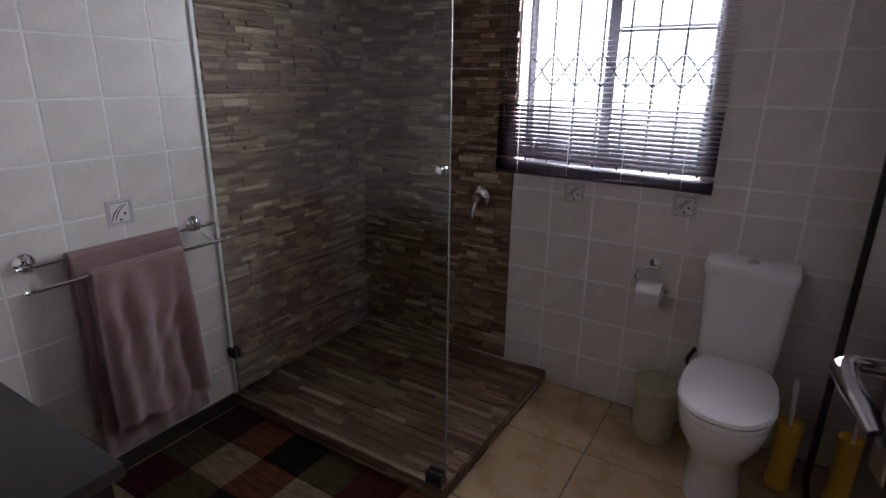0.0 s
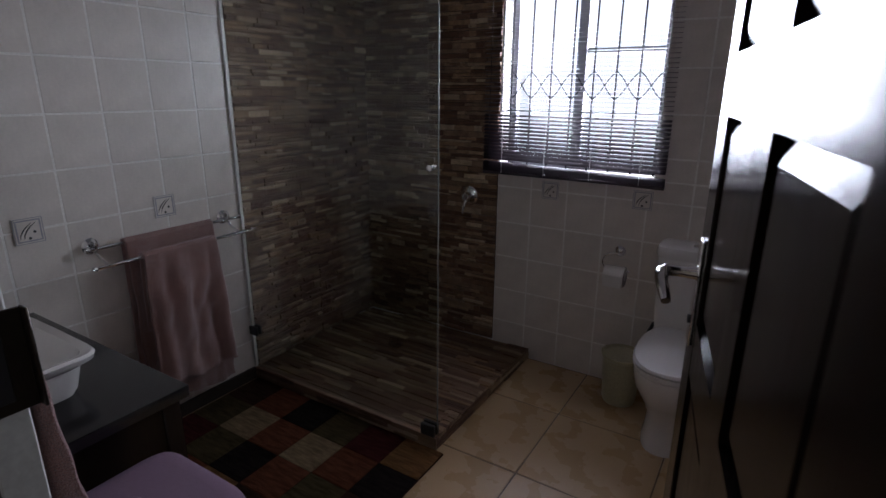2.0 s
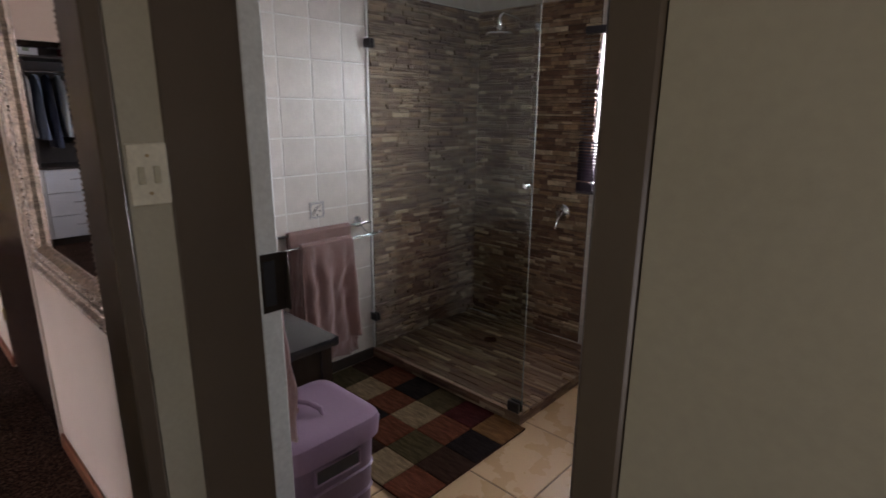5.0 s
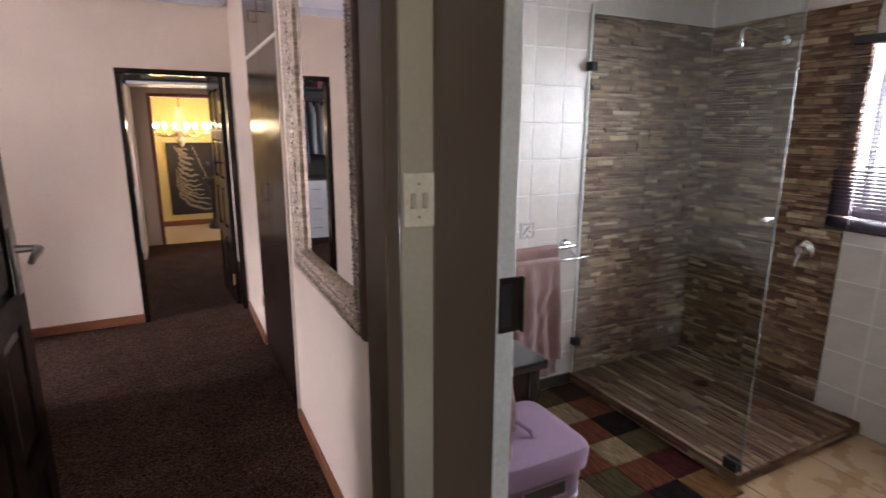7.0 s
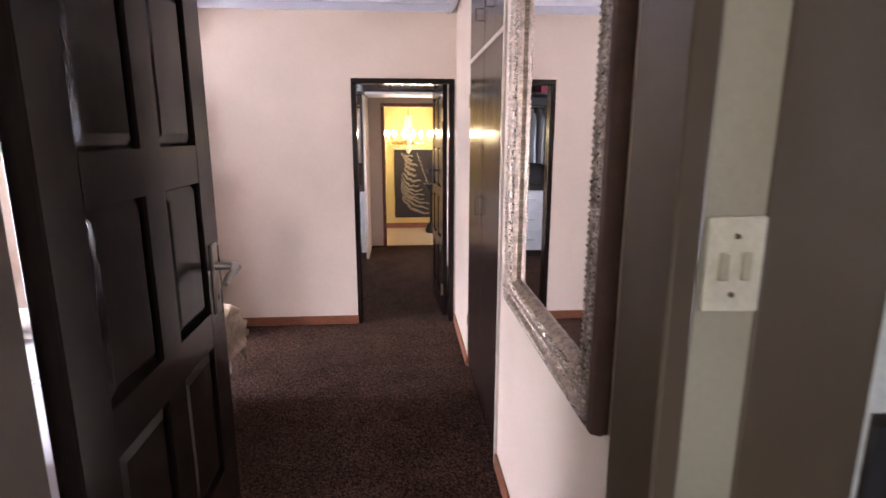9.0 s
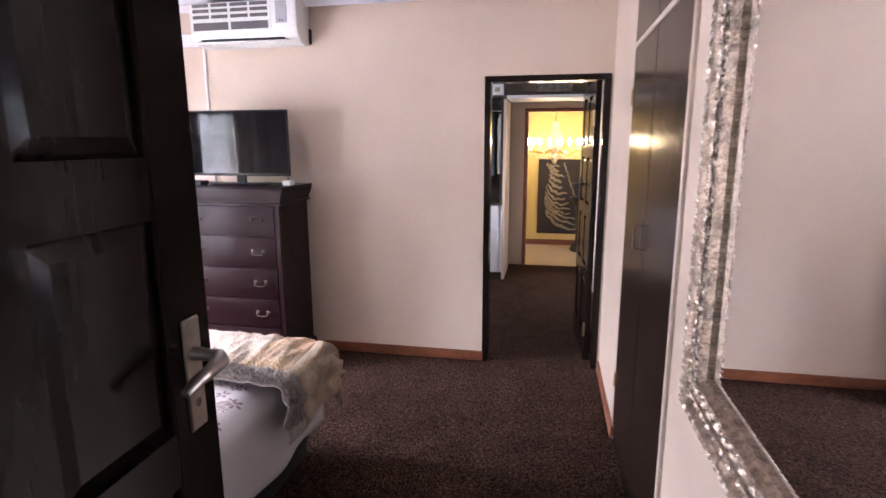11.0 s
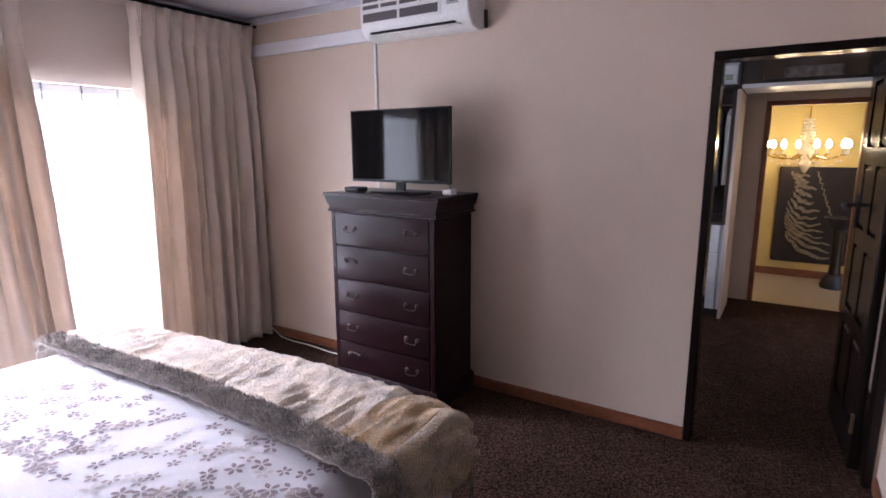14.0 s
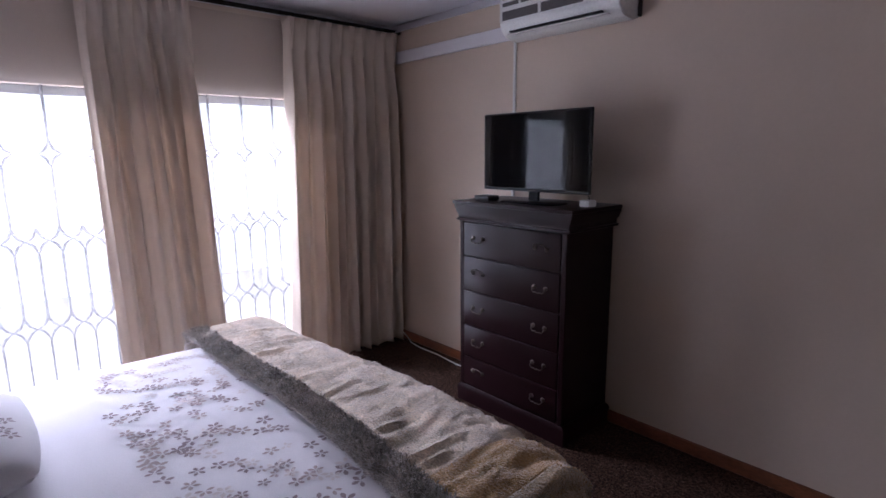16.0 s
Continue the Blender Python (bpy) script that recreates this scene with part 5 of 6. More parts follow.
M_CURTAIN = cloth_mat("cream_brocade", (0.66, 0.56, 0.465), 0.15)
M_SHEER = cloth_mat("white_voile", (0.80, 0.78, 0.74), 0.5, 0.91)
def curtain(name, x0, x1, b0, b1, y, z0, z1, folds, amp, label, m, pleats=0, seed=1):
    """Cloth hung in rounded folds from z1 to z0; x0..x1 at the head, b0..b1 at the hem. Pinched once under its heading."""
    r = random.Random(seed)
    ph = [r.uniform(0, 6.28) for _ in range(6)]
    def f(u, v):
        z = z1 + (z0 - z1) * v
        low = min(1.0, max(0.0, (v - 0.05) / 0.30))
        drift = low * (0.16 * math.sin(u * 11 + ph[0] + 1.2 * v) + 0.10 * math.sin(u * 23 + ph[1] - v))
        a = 2 * math.pi * (folds * u + drift)
        edge0, edge1 = x0 + (b0 - x0) * v ** 1.3, x1 + (b1 - x1) * v ** 1.3
        size = 0.75 + 0.35 * math.sin(2 * math.pi * folds * 0.31 * u + ph[2]) + 0.15 * math.sin(v * 4 + ph[3])
        w = -math.cos(a) + 0.28 * math.sin(2 * a + ph[4] + 0.8 * v) * low
        if pleats:
            deep = 0.45 * max(0.0, 1 - v / 0.055) + 0.12 + 0.88 * min(1.0, max(0.0, (v - 0.045) / 0.16))
        else:
            deep = 0.35 + 0.65 * low
        d = amp * deep * size * w
        return Vector((edge0 + (edge1 - edge0) * u + 0.22 * amp * deep * math.sin(a), d, z - z0))
    root = thing(name, (0, y, z0), label, "curtain", "curtains")
    ob = part("cloth", sheet(bmesh.new(), f, int(folds * 16), 44), m, root)
    md = ob.modifiers.new("thick", "SOLIDIFY")
    md.thickness = 0.003 if m is M_CURTAIN else 0.0008
    for k in range(pleats):
        u = (k + 0.5) / folds
        if u < 1:
            top, mid, low = f(u, 0.003), f(u, 0.048), f(u, 0.085)
            bm = bmesh.new()
            for side in (-0.011, 0.0, 0.011):
                sweep(bm, [(top.x + side * 1.5, top.y + 0.012, top.z), (mid.x + side * 0.7, mid.y + 0.020, mid.z), (low.x + side * 0.5, low.y + 0.004, low.z)], [0.007, 0.0065, 0.002], 7)
            part("pleat", bm, m, root)
    return root

YC = YBS + 0.11
curtain("curtain", -4.36, -3.42, -4.37, -3.36, YC, 0.02, 2.50, 10, 0.05, "cream pinch-pleated curtain drawn into the corner", M_CURTAIN, 10, 2)
curtain("curtain", -2.83, -2.24, -2.93, -2.28, YC, 0.02, 2.49, 8, 0.055, "cream pinch-pleated curtain between two openings", M_CURTAIN, 8, 4)
curtain("curtain", -1.55, -0.80, -1.50, -0.80, YC, 0.02, 2.49, 7, 0.038, "cream pinch-pleated curtain at the bed's head end", M_CURTAIN, 7, 6)
sh = curtain("sheer_curtain", -4.30, -0.82, -4.30, -0.82, YBS + 0.045, 0.03, 2.48, 30, 0.013, "sheer white voile curtain across the glazed door", M_SHEER, 0, 8)
root = thing("curtain_rod", (-2.6, YC, 2.515), "dark wooden curtain rod with end caps", "curtain rod")
part("rod", sweep(bmesh.new(), [(-1.76, 0, 0.0), (1.85, 0, 0.0)], 0.014, 12), M_DARKWOOD, root)
part("finial", lathe(bmesh.new(), [(0, -0.045), (0.018, -0.04), (0.022, -0.02), (0.014, 0.0), (0, 0.0)], (-1.755, 0, 0), 14, "x"), M_DARKWOOD, root)
for x in (-1.72, 0.0, 1.75):
    part("bracket", boxes((x - 0.01, x + 0.01, -0.11, 0.0, -0.02, -0.012), (x - 0.012, x + 0.012, -0.11, -0.104, -0.05, 0.03), bevel=0.002), M_DARKWOOD, root)

# ---- bed ----
BX0, BX1, BY0, BY1, BZ = -2.98, -0.92, -3.71, -1.74, 0.60
root = thing("bed", ((BX0 + BX1) / 2, (BY0 + BY1) / 2, 0), "wide bed with a dark base and thick mattress", "bed")
bx, by = (BX1 - BX0) / 2, (BY1 - BY0) / 2
part("base", boxes((-bx + 0.05, bx, -by + 0.05, by - 0.05, 0.06, 0.30), bevel=0.012, seg=2), M_BLACK_MATT, root)
for x in (-bx + 0.12, bx - 0.12):
    for y in (-by + 0.12, by - 0.12):
        part("leg", lathe(bmesh.new(), [(0, 0), (0.03, 0), (0.035, 0.062), (0, 0.062)], (x, y, 0), 14), M_BLACK_MATT, root)
part("mattress", boxes((-bx + 0.03, bx, -by + 0.05, by - 0.05, 0.30, 0.555), bevel=0.05, seg=3), mat("mattress_ticking", (0.6, 0.58, 0.55), 0.9, var=0.05), root)
part("headboard", boxes((bx + 0.002, bx + 0.07, -by - 0.03, by + 0.03, 0.0, 1.15), bevel=0.015, seg=2), M_DARKWOOD, root)


def cover(x, y, top, r=0.09):
    """Height of a cloth lying on the mattress and falling over its sides."""
    dx, dy = max(0.0, BX0 + 0.06 - x), max(0.0, abs(y - (BY0 + BY1) / 2) - by + 0.06)
    d = math.hypot(dx, dy)
    n = noise.noise(Vector((x * 2.2, y * 2.2, 1.7))) * 0.012 + noise.noise(Vector((x * 7, y * 7, 4.1))) * 0.004
    return top + n - (d * d / (2 * r) if d < r else r / 2 + (d - r))


def duvet_point(u, v, top=BZ + 0.012):
    """u from the head to the foot, v across; the sides hang."""
    ax = BX1 + 0.02 + u * (BX0 - 0.03 - BX1 - 0.02)
    t = (v - 0.5) * 2
    half, hang = by - 0.02, 0.36
    s = t * (half + hang)
    yc = (BY0 + BY1) / 2
    over = abs(s) - half
    wr = noise.noise(Vector((ax * 3.0, s * 2.0, 9))) * 0.02
    if over <= 0:
        edge = max(0, abs(s) - (half - 0.10)) / 0.10
        return Vector((ax, yc + s, top + cover(ax, yc + s * 0.92, 0) - 0.035 * edge ** 2))
    return Vector((ax, yc + math.copysign(half + 0.02 * math.sin(min(1, over / 0.08) * 1.57) + wr * min(1, over * 5) + 0.014 * math.sin(ax * 14) * min(1, over * 4), s), top - 0.04 - over))

M_DUVET = mat("white_cotton", (0.66, 0.635, 0.65), 0.85, var=0.03, scale=3, fine=0.03, fine_scale=300, bump=0.15, bump_scale=180, spec=0.2)
duvet = thing("duvet", ((BX0 + BX1) / 2, (BY0 + BY1) / 2, 0), "white cotton duvet printed with grey-brown flowers", "duvet")
off = Vector(duvet.location)
ob = part("cover", sheet(bmesh.new(), lambda u, v: duvet_point(u, v) - off, 60, 90), M_DUVET, duvet)
ob.modifiers.new("thick", "SOLIDIFY").thickness = 0.012
SEAM = -1.98
bm = bmesh.new()
sheet(bm, lambda u, v: Vector((SEAM + 0.012 * math.sin(v * 5) + (u - 0.5) * 0.006, BY0 + 0.05 + v * (BY1 - BY0 - 0.1), 0)), 1, 120)
for v in bm.verts:
    v.co.z = BZ + 0.012 + cover(v.co.x, (BY0 + BY1) / 2 + (v.co.y - (BY0 + BY1) / 2) * 0.92, 0) + 0.0025
    v.co -= off
part("seam", bm, M_DUVET, duvet)
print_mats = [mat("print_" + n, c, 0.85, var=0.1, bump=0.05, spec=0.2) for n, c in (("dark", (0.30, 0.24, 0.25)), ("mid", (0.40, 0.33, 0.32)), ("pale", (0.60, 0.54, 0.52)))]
r = random.Random(21)
prints = [bmesh.new() for _ in print_mats]
for k in range(250):
    x = SEAM - 0.03 - abs(r.gauss(0.27, 0.20)) if r.random() < 0.9 else SEAM - r.uniform(0.0, 0.1)
    y = r.uniform(BY0 + 0.18, BY1 - 0.03)
    if x < -2.56: x = SEAM - r.uniform(0.08, 0.55)
    # mostly pale tones below y = -3.1, mostly darker ones above
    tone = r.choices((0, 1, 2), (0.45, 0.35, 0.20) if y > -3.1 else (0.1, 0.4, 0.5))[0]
    size, turn0 = r.uniform(0.022, 0.034), r.uniform(0, 6.3)
    for q in range(5):
        if r.random() < 0.08: continue
        w = turn0 + q * 2 * math.pi / 5 + r.uniform(-0.12, 0.12)
        d, e = Vector((math.cos(w), math.sin(w), 0)), Vector((-math.sin(w), math.cos(w), 0))
        pts = [Vector((x, y, 0)) + d * size * a + e * size * b for a, b in ((0.12, 0), (0.55, 0.24), (0.85, 0.2), (1.05, 0), (0.85, -0.2), (0.55, -0.24))]
        vs = []
        for p in pts:
            half = by - 0.02
            s = p.y - (BY0 + BY1) / 2
            edge = max(0, abs(s) - (half - 0.10)) / 0.10
            z = BZ + 0.012 + cover(p.x, (BY0 + BY1) / 2 + s * 0.92, 0) - 0.035 * edge ** 2 + 0.0025
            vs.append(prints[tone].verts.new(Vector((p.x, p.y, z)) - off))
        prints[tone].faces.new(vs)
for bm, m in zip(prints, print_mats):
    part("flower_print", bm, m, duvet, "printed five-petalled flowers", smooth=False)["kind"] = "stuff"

# faux-fur throw over the foot end
M_FUR = mat("cream_faux_fur", (0.60, 0.48, 0.36), 0.95, var=0.35, scale=9, fine=0.3, fine_scale=160, bump=1.0, bump_scale=130, stretch=(1.2, 0.7, 1), sheen=0.6, spec=0.1)
M_FUR_TAN = mat("tan_faux_fur", (0.42, 0.26, 0.11), 0.95, var=0.3, scale=8, fine=0.3, fine_scale=160, bump=1.0, bump_scale=130, sheen=0.6, spec=0.1)
M_FUR_HEM = mat("beige_faux_fur", (0.42, 0.32, 0.21), 0.95, var=0.4, scale=9, fine=0.3, fine_scale=160, bump=1.0, bump_scale=130, sheen=0.6, spec=0.1)
M_FUR_GREY = mat("grey_faux_fur", (0.36, 0.31, 0.265), 0.95, var=0.45, scale=14, fine=0.4, fine_scale=200, bump=1.0, bump_scale=150, island=0.55, sheen=0.6, spec=0.1)
throw = thing("fur_throw", (-2.78, (BY0 + BY1) / 2, 0), "ribbed cream faux-fur throw with a grey edge on the bed", "throw")
toff = Vector(throw.location)
TX1 = -2.49
def throw_point(u, v):
    """u from the bed's middle (0) over the foot (1), v along the foot from the far side (0) to the near one (1)."""
    yc, half = (BY0 + BY1) / 2, by + 0.015
    y = yc - half - 0.22 + v * (2 * half + 0.22 + 0.30)
    s = u * 0.86
    sag = 0.02 * math.sin(y * 3.1)
    n1 = abs(noise.noise(Vector((s * 2.6 + 0.5 * y, y * 15, 3))))
    rip = 0.021 * (0.22 - n1) + 0.011 * noise.noise(Vector((s * 6, y * 17, 5))) + 0.006 * noise.noise(Vector((s * 18, y * 24, 2)))
    flat = TX1 - BX0 - 0.06 + 0.035 * math.sin(y * 2.3)
    top = BZ + 0.055
    if s < flat: x, z = TX1 - s + sag, top + rip + 0.01 * math.sin(min(1, s / 0.08) * 1.57)
    else:
        d = s - flat
        a = min(d / 0.14, 1.57)
        x, z = TX1 - flat - 0.14 * math.sin(a) + sag - rip * math.sin(a), top - 0.14 * (1 - math.cos(a)) - max(0, d - 0.22) + rip * math.cos(a)
    over = (abs(y - yc) - half) * (1 - 0.75 * min(1.0, max(0.0, (s - flat) / 0.28)))
    if over > 0:
        sg = math.copysign(1, y - yc)
        b = min(over / 0.08, 1.57)
        y = yc + sg * (half + 0.08 * math.sin(b) + rip * math.sin(b) + 0.022 * abs(math.sin(over * 26 + 0.6)) + 0.012 * math.sin(s * 16) * min(1, over * 4))
        z = z - 0.08 * (1 - math.cos(b)) - max(0, over - 0.126)
    z = max(z, 0.03)
    return Vector((x, y, z)) - toff
def throw_panel(name, m, u0, u1, v0, v1, nu, nv, label=""):
    ob = part(name, sheet(bmesh.new(), lambda u, v: throw_point(u0 + (u1 - u0) * u, v0 + (v1 - v0) * v), nu, nv), m, throw, label)
    ob.modifiers.new("thick", "SOLIDIFY").thickness = 0.012
    return ob
VT = 0.806
throw_panel("fur_panel", M_FUR, 0.13, 1.0, 0.0, VT, 36, 190)
throw_panel("end_panel", M_FUR_TAN, 0.13, 1.0, VT, 0.885, 36, 30, "golden tan fur end panel")
throw_panel("hem_panel", M_FUR_HEM, 0.13, 1.0, 0.885, 1.0, 36, 50, "rolled beige fur hem")
throw_panel("edge_panel", M_FUR_GREY, 0.0, 0.13, 0.0, 1.0, 8, 220, "shaggy grey fur edge")
r = random.Random(5)
def tufts(n, u_range, v_range, length, m, name):
    verts, faces = [], []
    for k in range(n):
        u, v = r.uniform(*u_range), r.uniform(*v_range)
        p = throw_point(u, v)
        lean = Vector((r.uniform(-0.8, 0.9), r.uniform(-0.8, 0.8), r.uniform(0.35, 1.0))).normalized() * length * r.uniform(0.6, 1.3)
        if u < 0.02: lean.x = abs(lean.x) + 0.01
        side = Vector((-lean.y, lean.x, 0)).normalized() * 0.0022
        i = len(verts)
        verts += [p - side, p + side, p + lean * 0.6 + side * 0.6, p + lean + Vector((0, 0, -length * 0.25)), p + lean * 0.6 - side * 0.6]
        faces += [(i, i + 1, i + 2, i + 4), (i + 4, i + 2, i + 3)]
    data = bpy.data.meshes.new(name)
    data.from_pydata([tuple(v) for v in verts], [], faces)
    data.materials.append(m)
    ob = new(name, data)
    ob.parent = throw
    ob["kind"] = "stuff"
tufts(16000, (0.0, 0.13), (0.05, 0.98), 0.024, M_FUR_GREY, "fur_pile")
M_FUR_LIGHT = mat("cream_fur_hair", (0.68, 0.57, 0.45), 0.9, var=0.2, bump=0.0, island=0.3, sheen=0.5, spec=0.1)
tufts(6000, (0.12, 0.75), (0.04, VT), 0.007, M_FUR_LIGHT, "fur_pile")
M_FUR_TANL = mat("tan_fur_hair", (0.55, 0.37, 0.18), 0.9, var=0.2, bump=0.0, island=0.3, sheen=0.5, spec=0.1)
tufts(3000, (0.12, 0.9), (VT, 1.0), 0.007, M_FUR_TANL, "fur_pile")


def pillow(loc, rz, tilt, label):
    root = thing("pillow", loc, label, "pillow", "pillows on the bed", rz=rz)
    root.matrix_basis = pose(*loc, 0, tilt, rz)
    def f(u, v, s):
        a, b = (u - 0.5) * 2, (v - 0.5) * 2
        h = 0.085 * (max(0, 1 - abs(a) ** 3.2) * max(0, 1 - abs(b) ** 3.2)) ** 0.5
        pin = 1 - 0.06 * (a * a * b * b)
        return Vector((a * 0.24 * pin * (1 - 0.05 * b * b), b * 0.36 * pin * (1 - 0.05 * a * a), s * h + 0.006 * noise.noise(Vector((a * 2, b * 2, s)))))
    bm = bmesh.new()
    sheet(bm, lambda u, v: f(u, v, 1), 24, 30), sheet(bm, lambda u, v: f(u, v, -1), 24, 30)
    bmesh.ops.remove_doubles(bm, verts=bm.verts, dist=0.004)
    part("case", bm, M_DUVET, root)
    bm, rr = bmesh.new(), random.Random(3)
    for k in range(26):
        a, b, w0 = rr.uniform(-0.7, 0.7), rr.uniform(-0.7, 0.7), rr.uniform(0, 6)
        for q in range(5):
            w = w0 + q * 1.257
            pts = []
            for p, e in ((0.1, 0), (0.55, 0.24), (1.0, 0), (0.55, -0.24)):
                x, y = a + 0.12 * (p * math.cos(w) - e * math.sin(w)), b + 0.08 * (p * math.sin(w) + e * math.cos(w))
                pts.append(bm.verts.new(f(x / 2 + 0.5, y / 2 + 0.5, 1) + Vector((0, 0, 0.003))))
            bm.faces.new(pts)
    part("flower_print", bm, print_mats[0], root, "printed flowers", smooth=False)
    return root
pillow((-1.535, -2.92, 0.735), 0, -8, "white pillow printed with dark flowers lying on the bed")
pillow((-1.22, -2.15, 0.74), 0, -12, "white pillow printed with dark flowers")

# ---- dressing passage ----
CF = -6.85
root = thing("clothes_closet", (CF, -1.15, 0), "open closet with white drawers under a hanging rail", "closet")
M_WHITEBOARD = mat("white_melamine", (0.70, 0.72, 0.74), 0.35, var=0.03, bump=0.02)
part("side_panel", boxes((-0.62, 0, -0.03, 0, 0, 2.06), bevel=0.002), M_PLASTER, root)
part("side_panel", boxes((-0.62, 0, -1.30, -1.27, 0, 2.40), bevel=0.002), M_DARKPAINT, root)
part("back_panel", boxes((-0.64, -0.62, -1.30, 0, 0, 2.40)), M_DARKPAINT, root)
part("front_post", boxes((-0.02, 0.004, -0.06, -0.031, 0.9, 2.06), bevel=0.002), M_DARKPAINT, root)
part("counter", boxes((-0.62, 0.01, -1.27, -0.031, 0.88, 0.905), bevel=0.002), M_DARKPAINT, root)
part("plinth", boxes((-0.58, -0.03, -1.27, -0.031, 0, 0.08)), M_DARKPAINT, root)
part("shelf", boxes((-0.62, 0.0, -1.27, -0.031, 2.08, 2.105), bevel=0.002), M_DARKPAINT, root)
part("drawer_box", boxes((-0.6, -0.02, -1.26, -0.035, 0.082, 0.878)), M_WHITEBOARD, root)
for c in range(2):
    for k in range(3):
        y1 = -0.07 - c * 0.60
        d = part("drawer", boxes((-0.019, 0.0, y1 - 0.59, y1, 0.085 + k * 0.265, 0.085 + k * 0.265 + 0.255), bevel=0.002), M_WHITEBOARD, root)
        part("handle", sweep(bmesh.new(), [(0.0, y1 - 0.36, 0.23 + k * 0.265), (0.022, y1 - 0.35, 0.23 + k * 0.265), (0.022, y1 - 0.24, 0.23 + k * 0.265), (0.0, y1 - 0.23, 0.23 + k * 0.265)], 0.004, 6), M_CHROME, d)
part("rail", sweep(bmesh.new(), [(-0.28, -1.27, 1.95), (-0.28, -0.031, 1.95)], 0.012, 10), M_CHROME, root)
cloth_cols = [(0.55, 0.52, 0.48), (0.20, 0.24, 0.32), (0.06, 0.07, 0.10), (0.45, 0.50, 0.52), (0.32, 0.30, 0.30), (0.60, 0.56, 0.50), (0.28, 0.17, 0.10), (0.45, 0.40, 0.36), (0.09, 0.10, 0.13), (0.42, 0.26, 0.07), (0.5, 0.52, 0.55)]
r = random.Random(11)
for k, c in enumerate(cloth_cols):
    y = -1.23 - k * 0.108
    ln = r.uniform(0.62, 0.95)
    g = thing("hanging_shirt", (CF - 0.28, y, 1.95), "shirt on a wire hanger on the closet rail", "shirt", "hanging clothes")
    part("hanger", sweep(bmesh.new(), [(0, 0, 0.014), (0.012, 0, 0.008), (0.008, 0, -0.01), (0, 0, -0.03), (0.19, 0, -0.10), (-0.19, 0, -0.10), (0, 0, -0.03)], 0.0025, 5), M_CHROME, g)
    m = mat("shirt_cloth", c, 0.9, var=0.12, bump=0.15, bump_scale=150, spec=0.1)
    rows = []
    for q, (hw2, th) in enumerate(((0.05, 0.015), (0.19, 0.022), (0.22, 0.032), (0.20, 0.036), (0.21, 0.04), (0.22, 0.042))):
        z = (-0.035, -0.10, -0.2, -0.2 - ln * 0.3, -0.2 - ln * 0.55, -0.1 - ln * 0.8)[q]
        rows.append([(hw2 * math.cos(w) , th * math.sin(w) + 0.012 * math.sin(3 * w + q + k), z) for w in [2 * math.pi * i / 16 for i in range(16)]])
    part("garment", loft(bmesh.new(), rows), m, g)
root = thing("storage_box", (CF - 0.2, -1.29, 2.105), "white storage box with green marks on the closet shelf", "box")
part("box", boxes((-0.15, 0.15, -0.075, 0.10, 0, 0.17), bevel=0.004), M_WHITEBOARD, root)
part("lid", boxes((-0.155, 0.155, -0.08, 0.105, 0.17, 0.185), bevel=0.003), M_WHITEBOARD, root)
part("mark", boxes((0.1505, 0.152, 0.0, 0.06, 0.04, 0.09)), mat("green_ink", (0.25, 0.30, 0.22), 0.6, bump=0), root)
root = thing("red_box", (CF - 0.2, -1.75, 2.105), "dark red storage box on the closet shelf", "box")
part("box", boxes((-0.15, 0.15, -0.14, 0.14, 0, 0.16), bevel=0.004), mat("red_card", (0.25, 0.03, 0.05), 0.6, bump=0.02), root)
root = thing("overhead_cabinet", (CF, -0.655, 2.07), "dark overhead cupboard bridging the passage", "cupboard")
part("bottom_board", boxes((-0.62, 0.0, -0.495, 0.495, 0, 0.03), bevel=0.002), M_WHITEBOARD, root, "pale underside board")
part("frame", boxes((-0.02, 0.002, -0.495, 0.495, 0.031, 0.06), (-0.02, 0.002, -0.495, 0.495, 0.24, 0.505), (-0.02, 0.002, -0.495, -0.34, 0.06, 0.24), (-0.02, 0.002, 0.36, 0.495, 0.06, 0.24)), M_DARKPAINT, root)
part("back", boxes((-0.60, -0.58, -0.495, 0.495, 0.03, 0.45)), M_PLASTER, root)
part("bag", boxes((-0.5, -0.15, -0.2, 0.22, 0.031, 0.17), bevel=0.04, seg=3), M_FUR_GREY, root, "grey folded blanket")

# ---- hall ----
root = thing("zebra_painting", (-9.20, -0.46, 0.185), "large dark canvas painting with pale curved stripes", "painting")
M_CANVAS = mat("dark_canvas", (0.020, 0.013, 0.010), 0.7, var=0.3, scale=4, bump=0.2, bump_scale=150)
M_STRIPE = mat("cream_stripe", (0.23, 0.185, 0.115), 0.7, var=0.35, scale=20, bump=0.15)
part("canvas", boxes((0, 0.035, -0.37, 0.39, 0, 1.15), bevel=0.004), M_CANVAS, root)


def ribbon(pts, widths):
    """A flat brush stroke on the canvas through (across, height) points."""
    bm = bmesh.new()
    vs = []
    for k, (a, z) in enumerate(pts):
        da, dz = pts[min(k + 1, len(pts) - 1)][0] - pts[max(k - 1, 0)][0], pts[min(k + 1, len(pts) - 1)][1] - pts[max(k - 1, 0)][1]
        q = math.hypot(da, dz) or 1
        na, nz, w = -dz / q, da / q, widths * (0.25 + 0.75 * math.sin(math.pi * (k + 0.3) / len(pts)))
        vs.append([bm.verts.new((0.0365, a + na * w, z + nz * w)), bm.verts.new((0.0365, a - na * w, z - nz * w))])
    for a, b in zip(vs, vs[1:]):
        bm.faces.new((a[0], b[0], b[1], a[1]))
    part("stripe", bm, M_STRIPE, root, smooth=False)


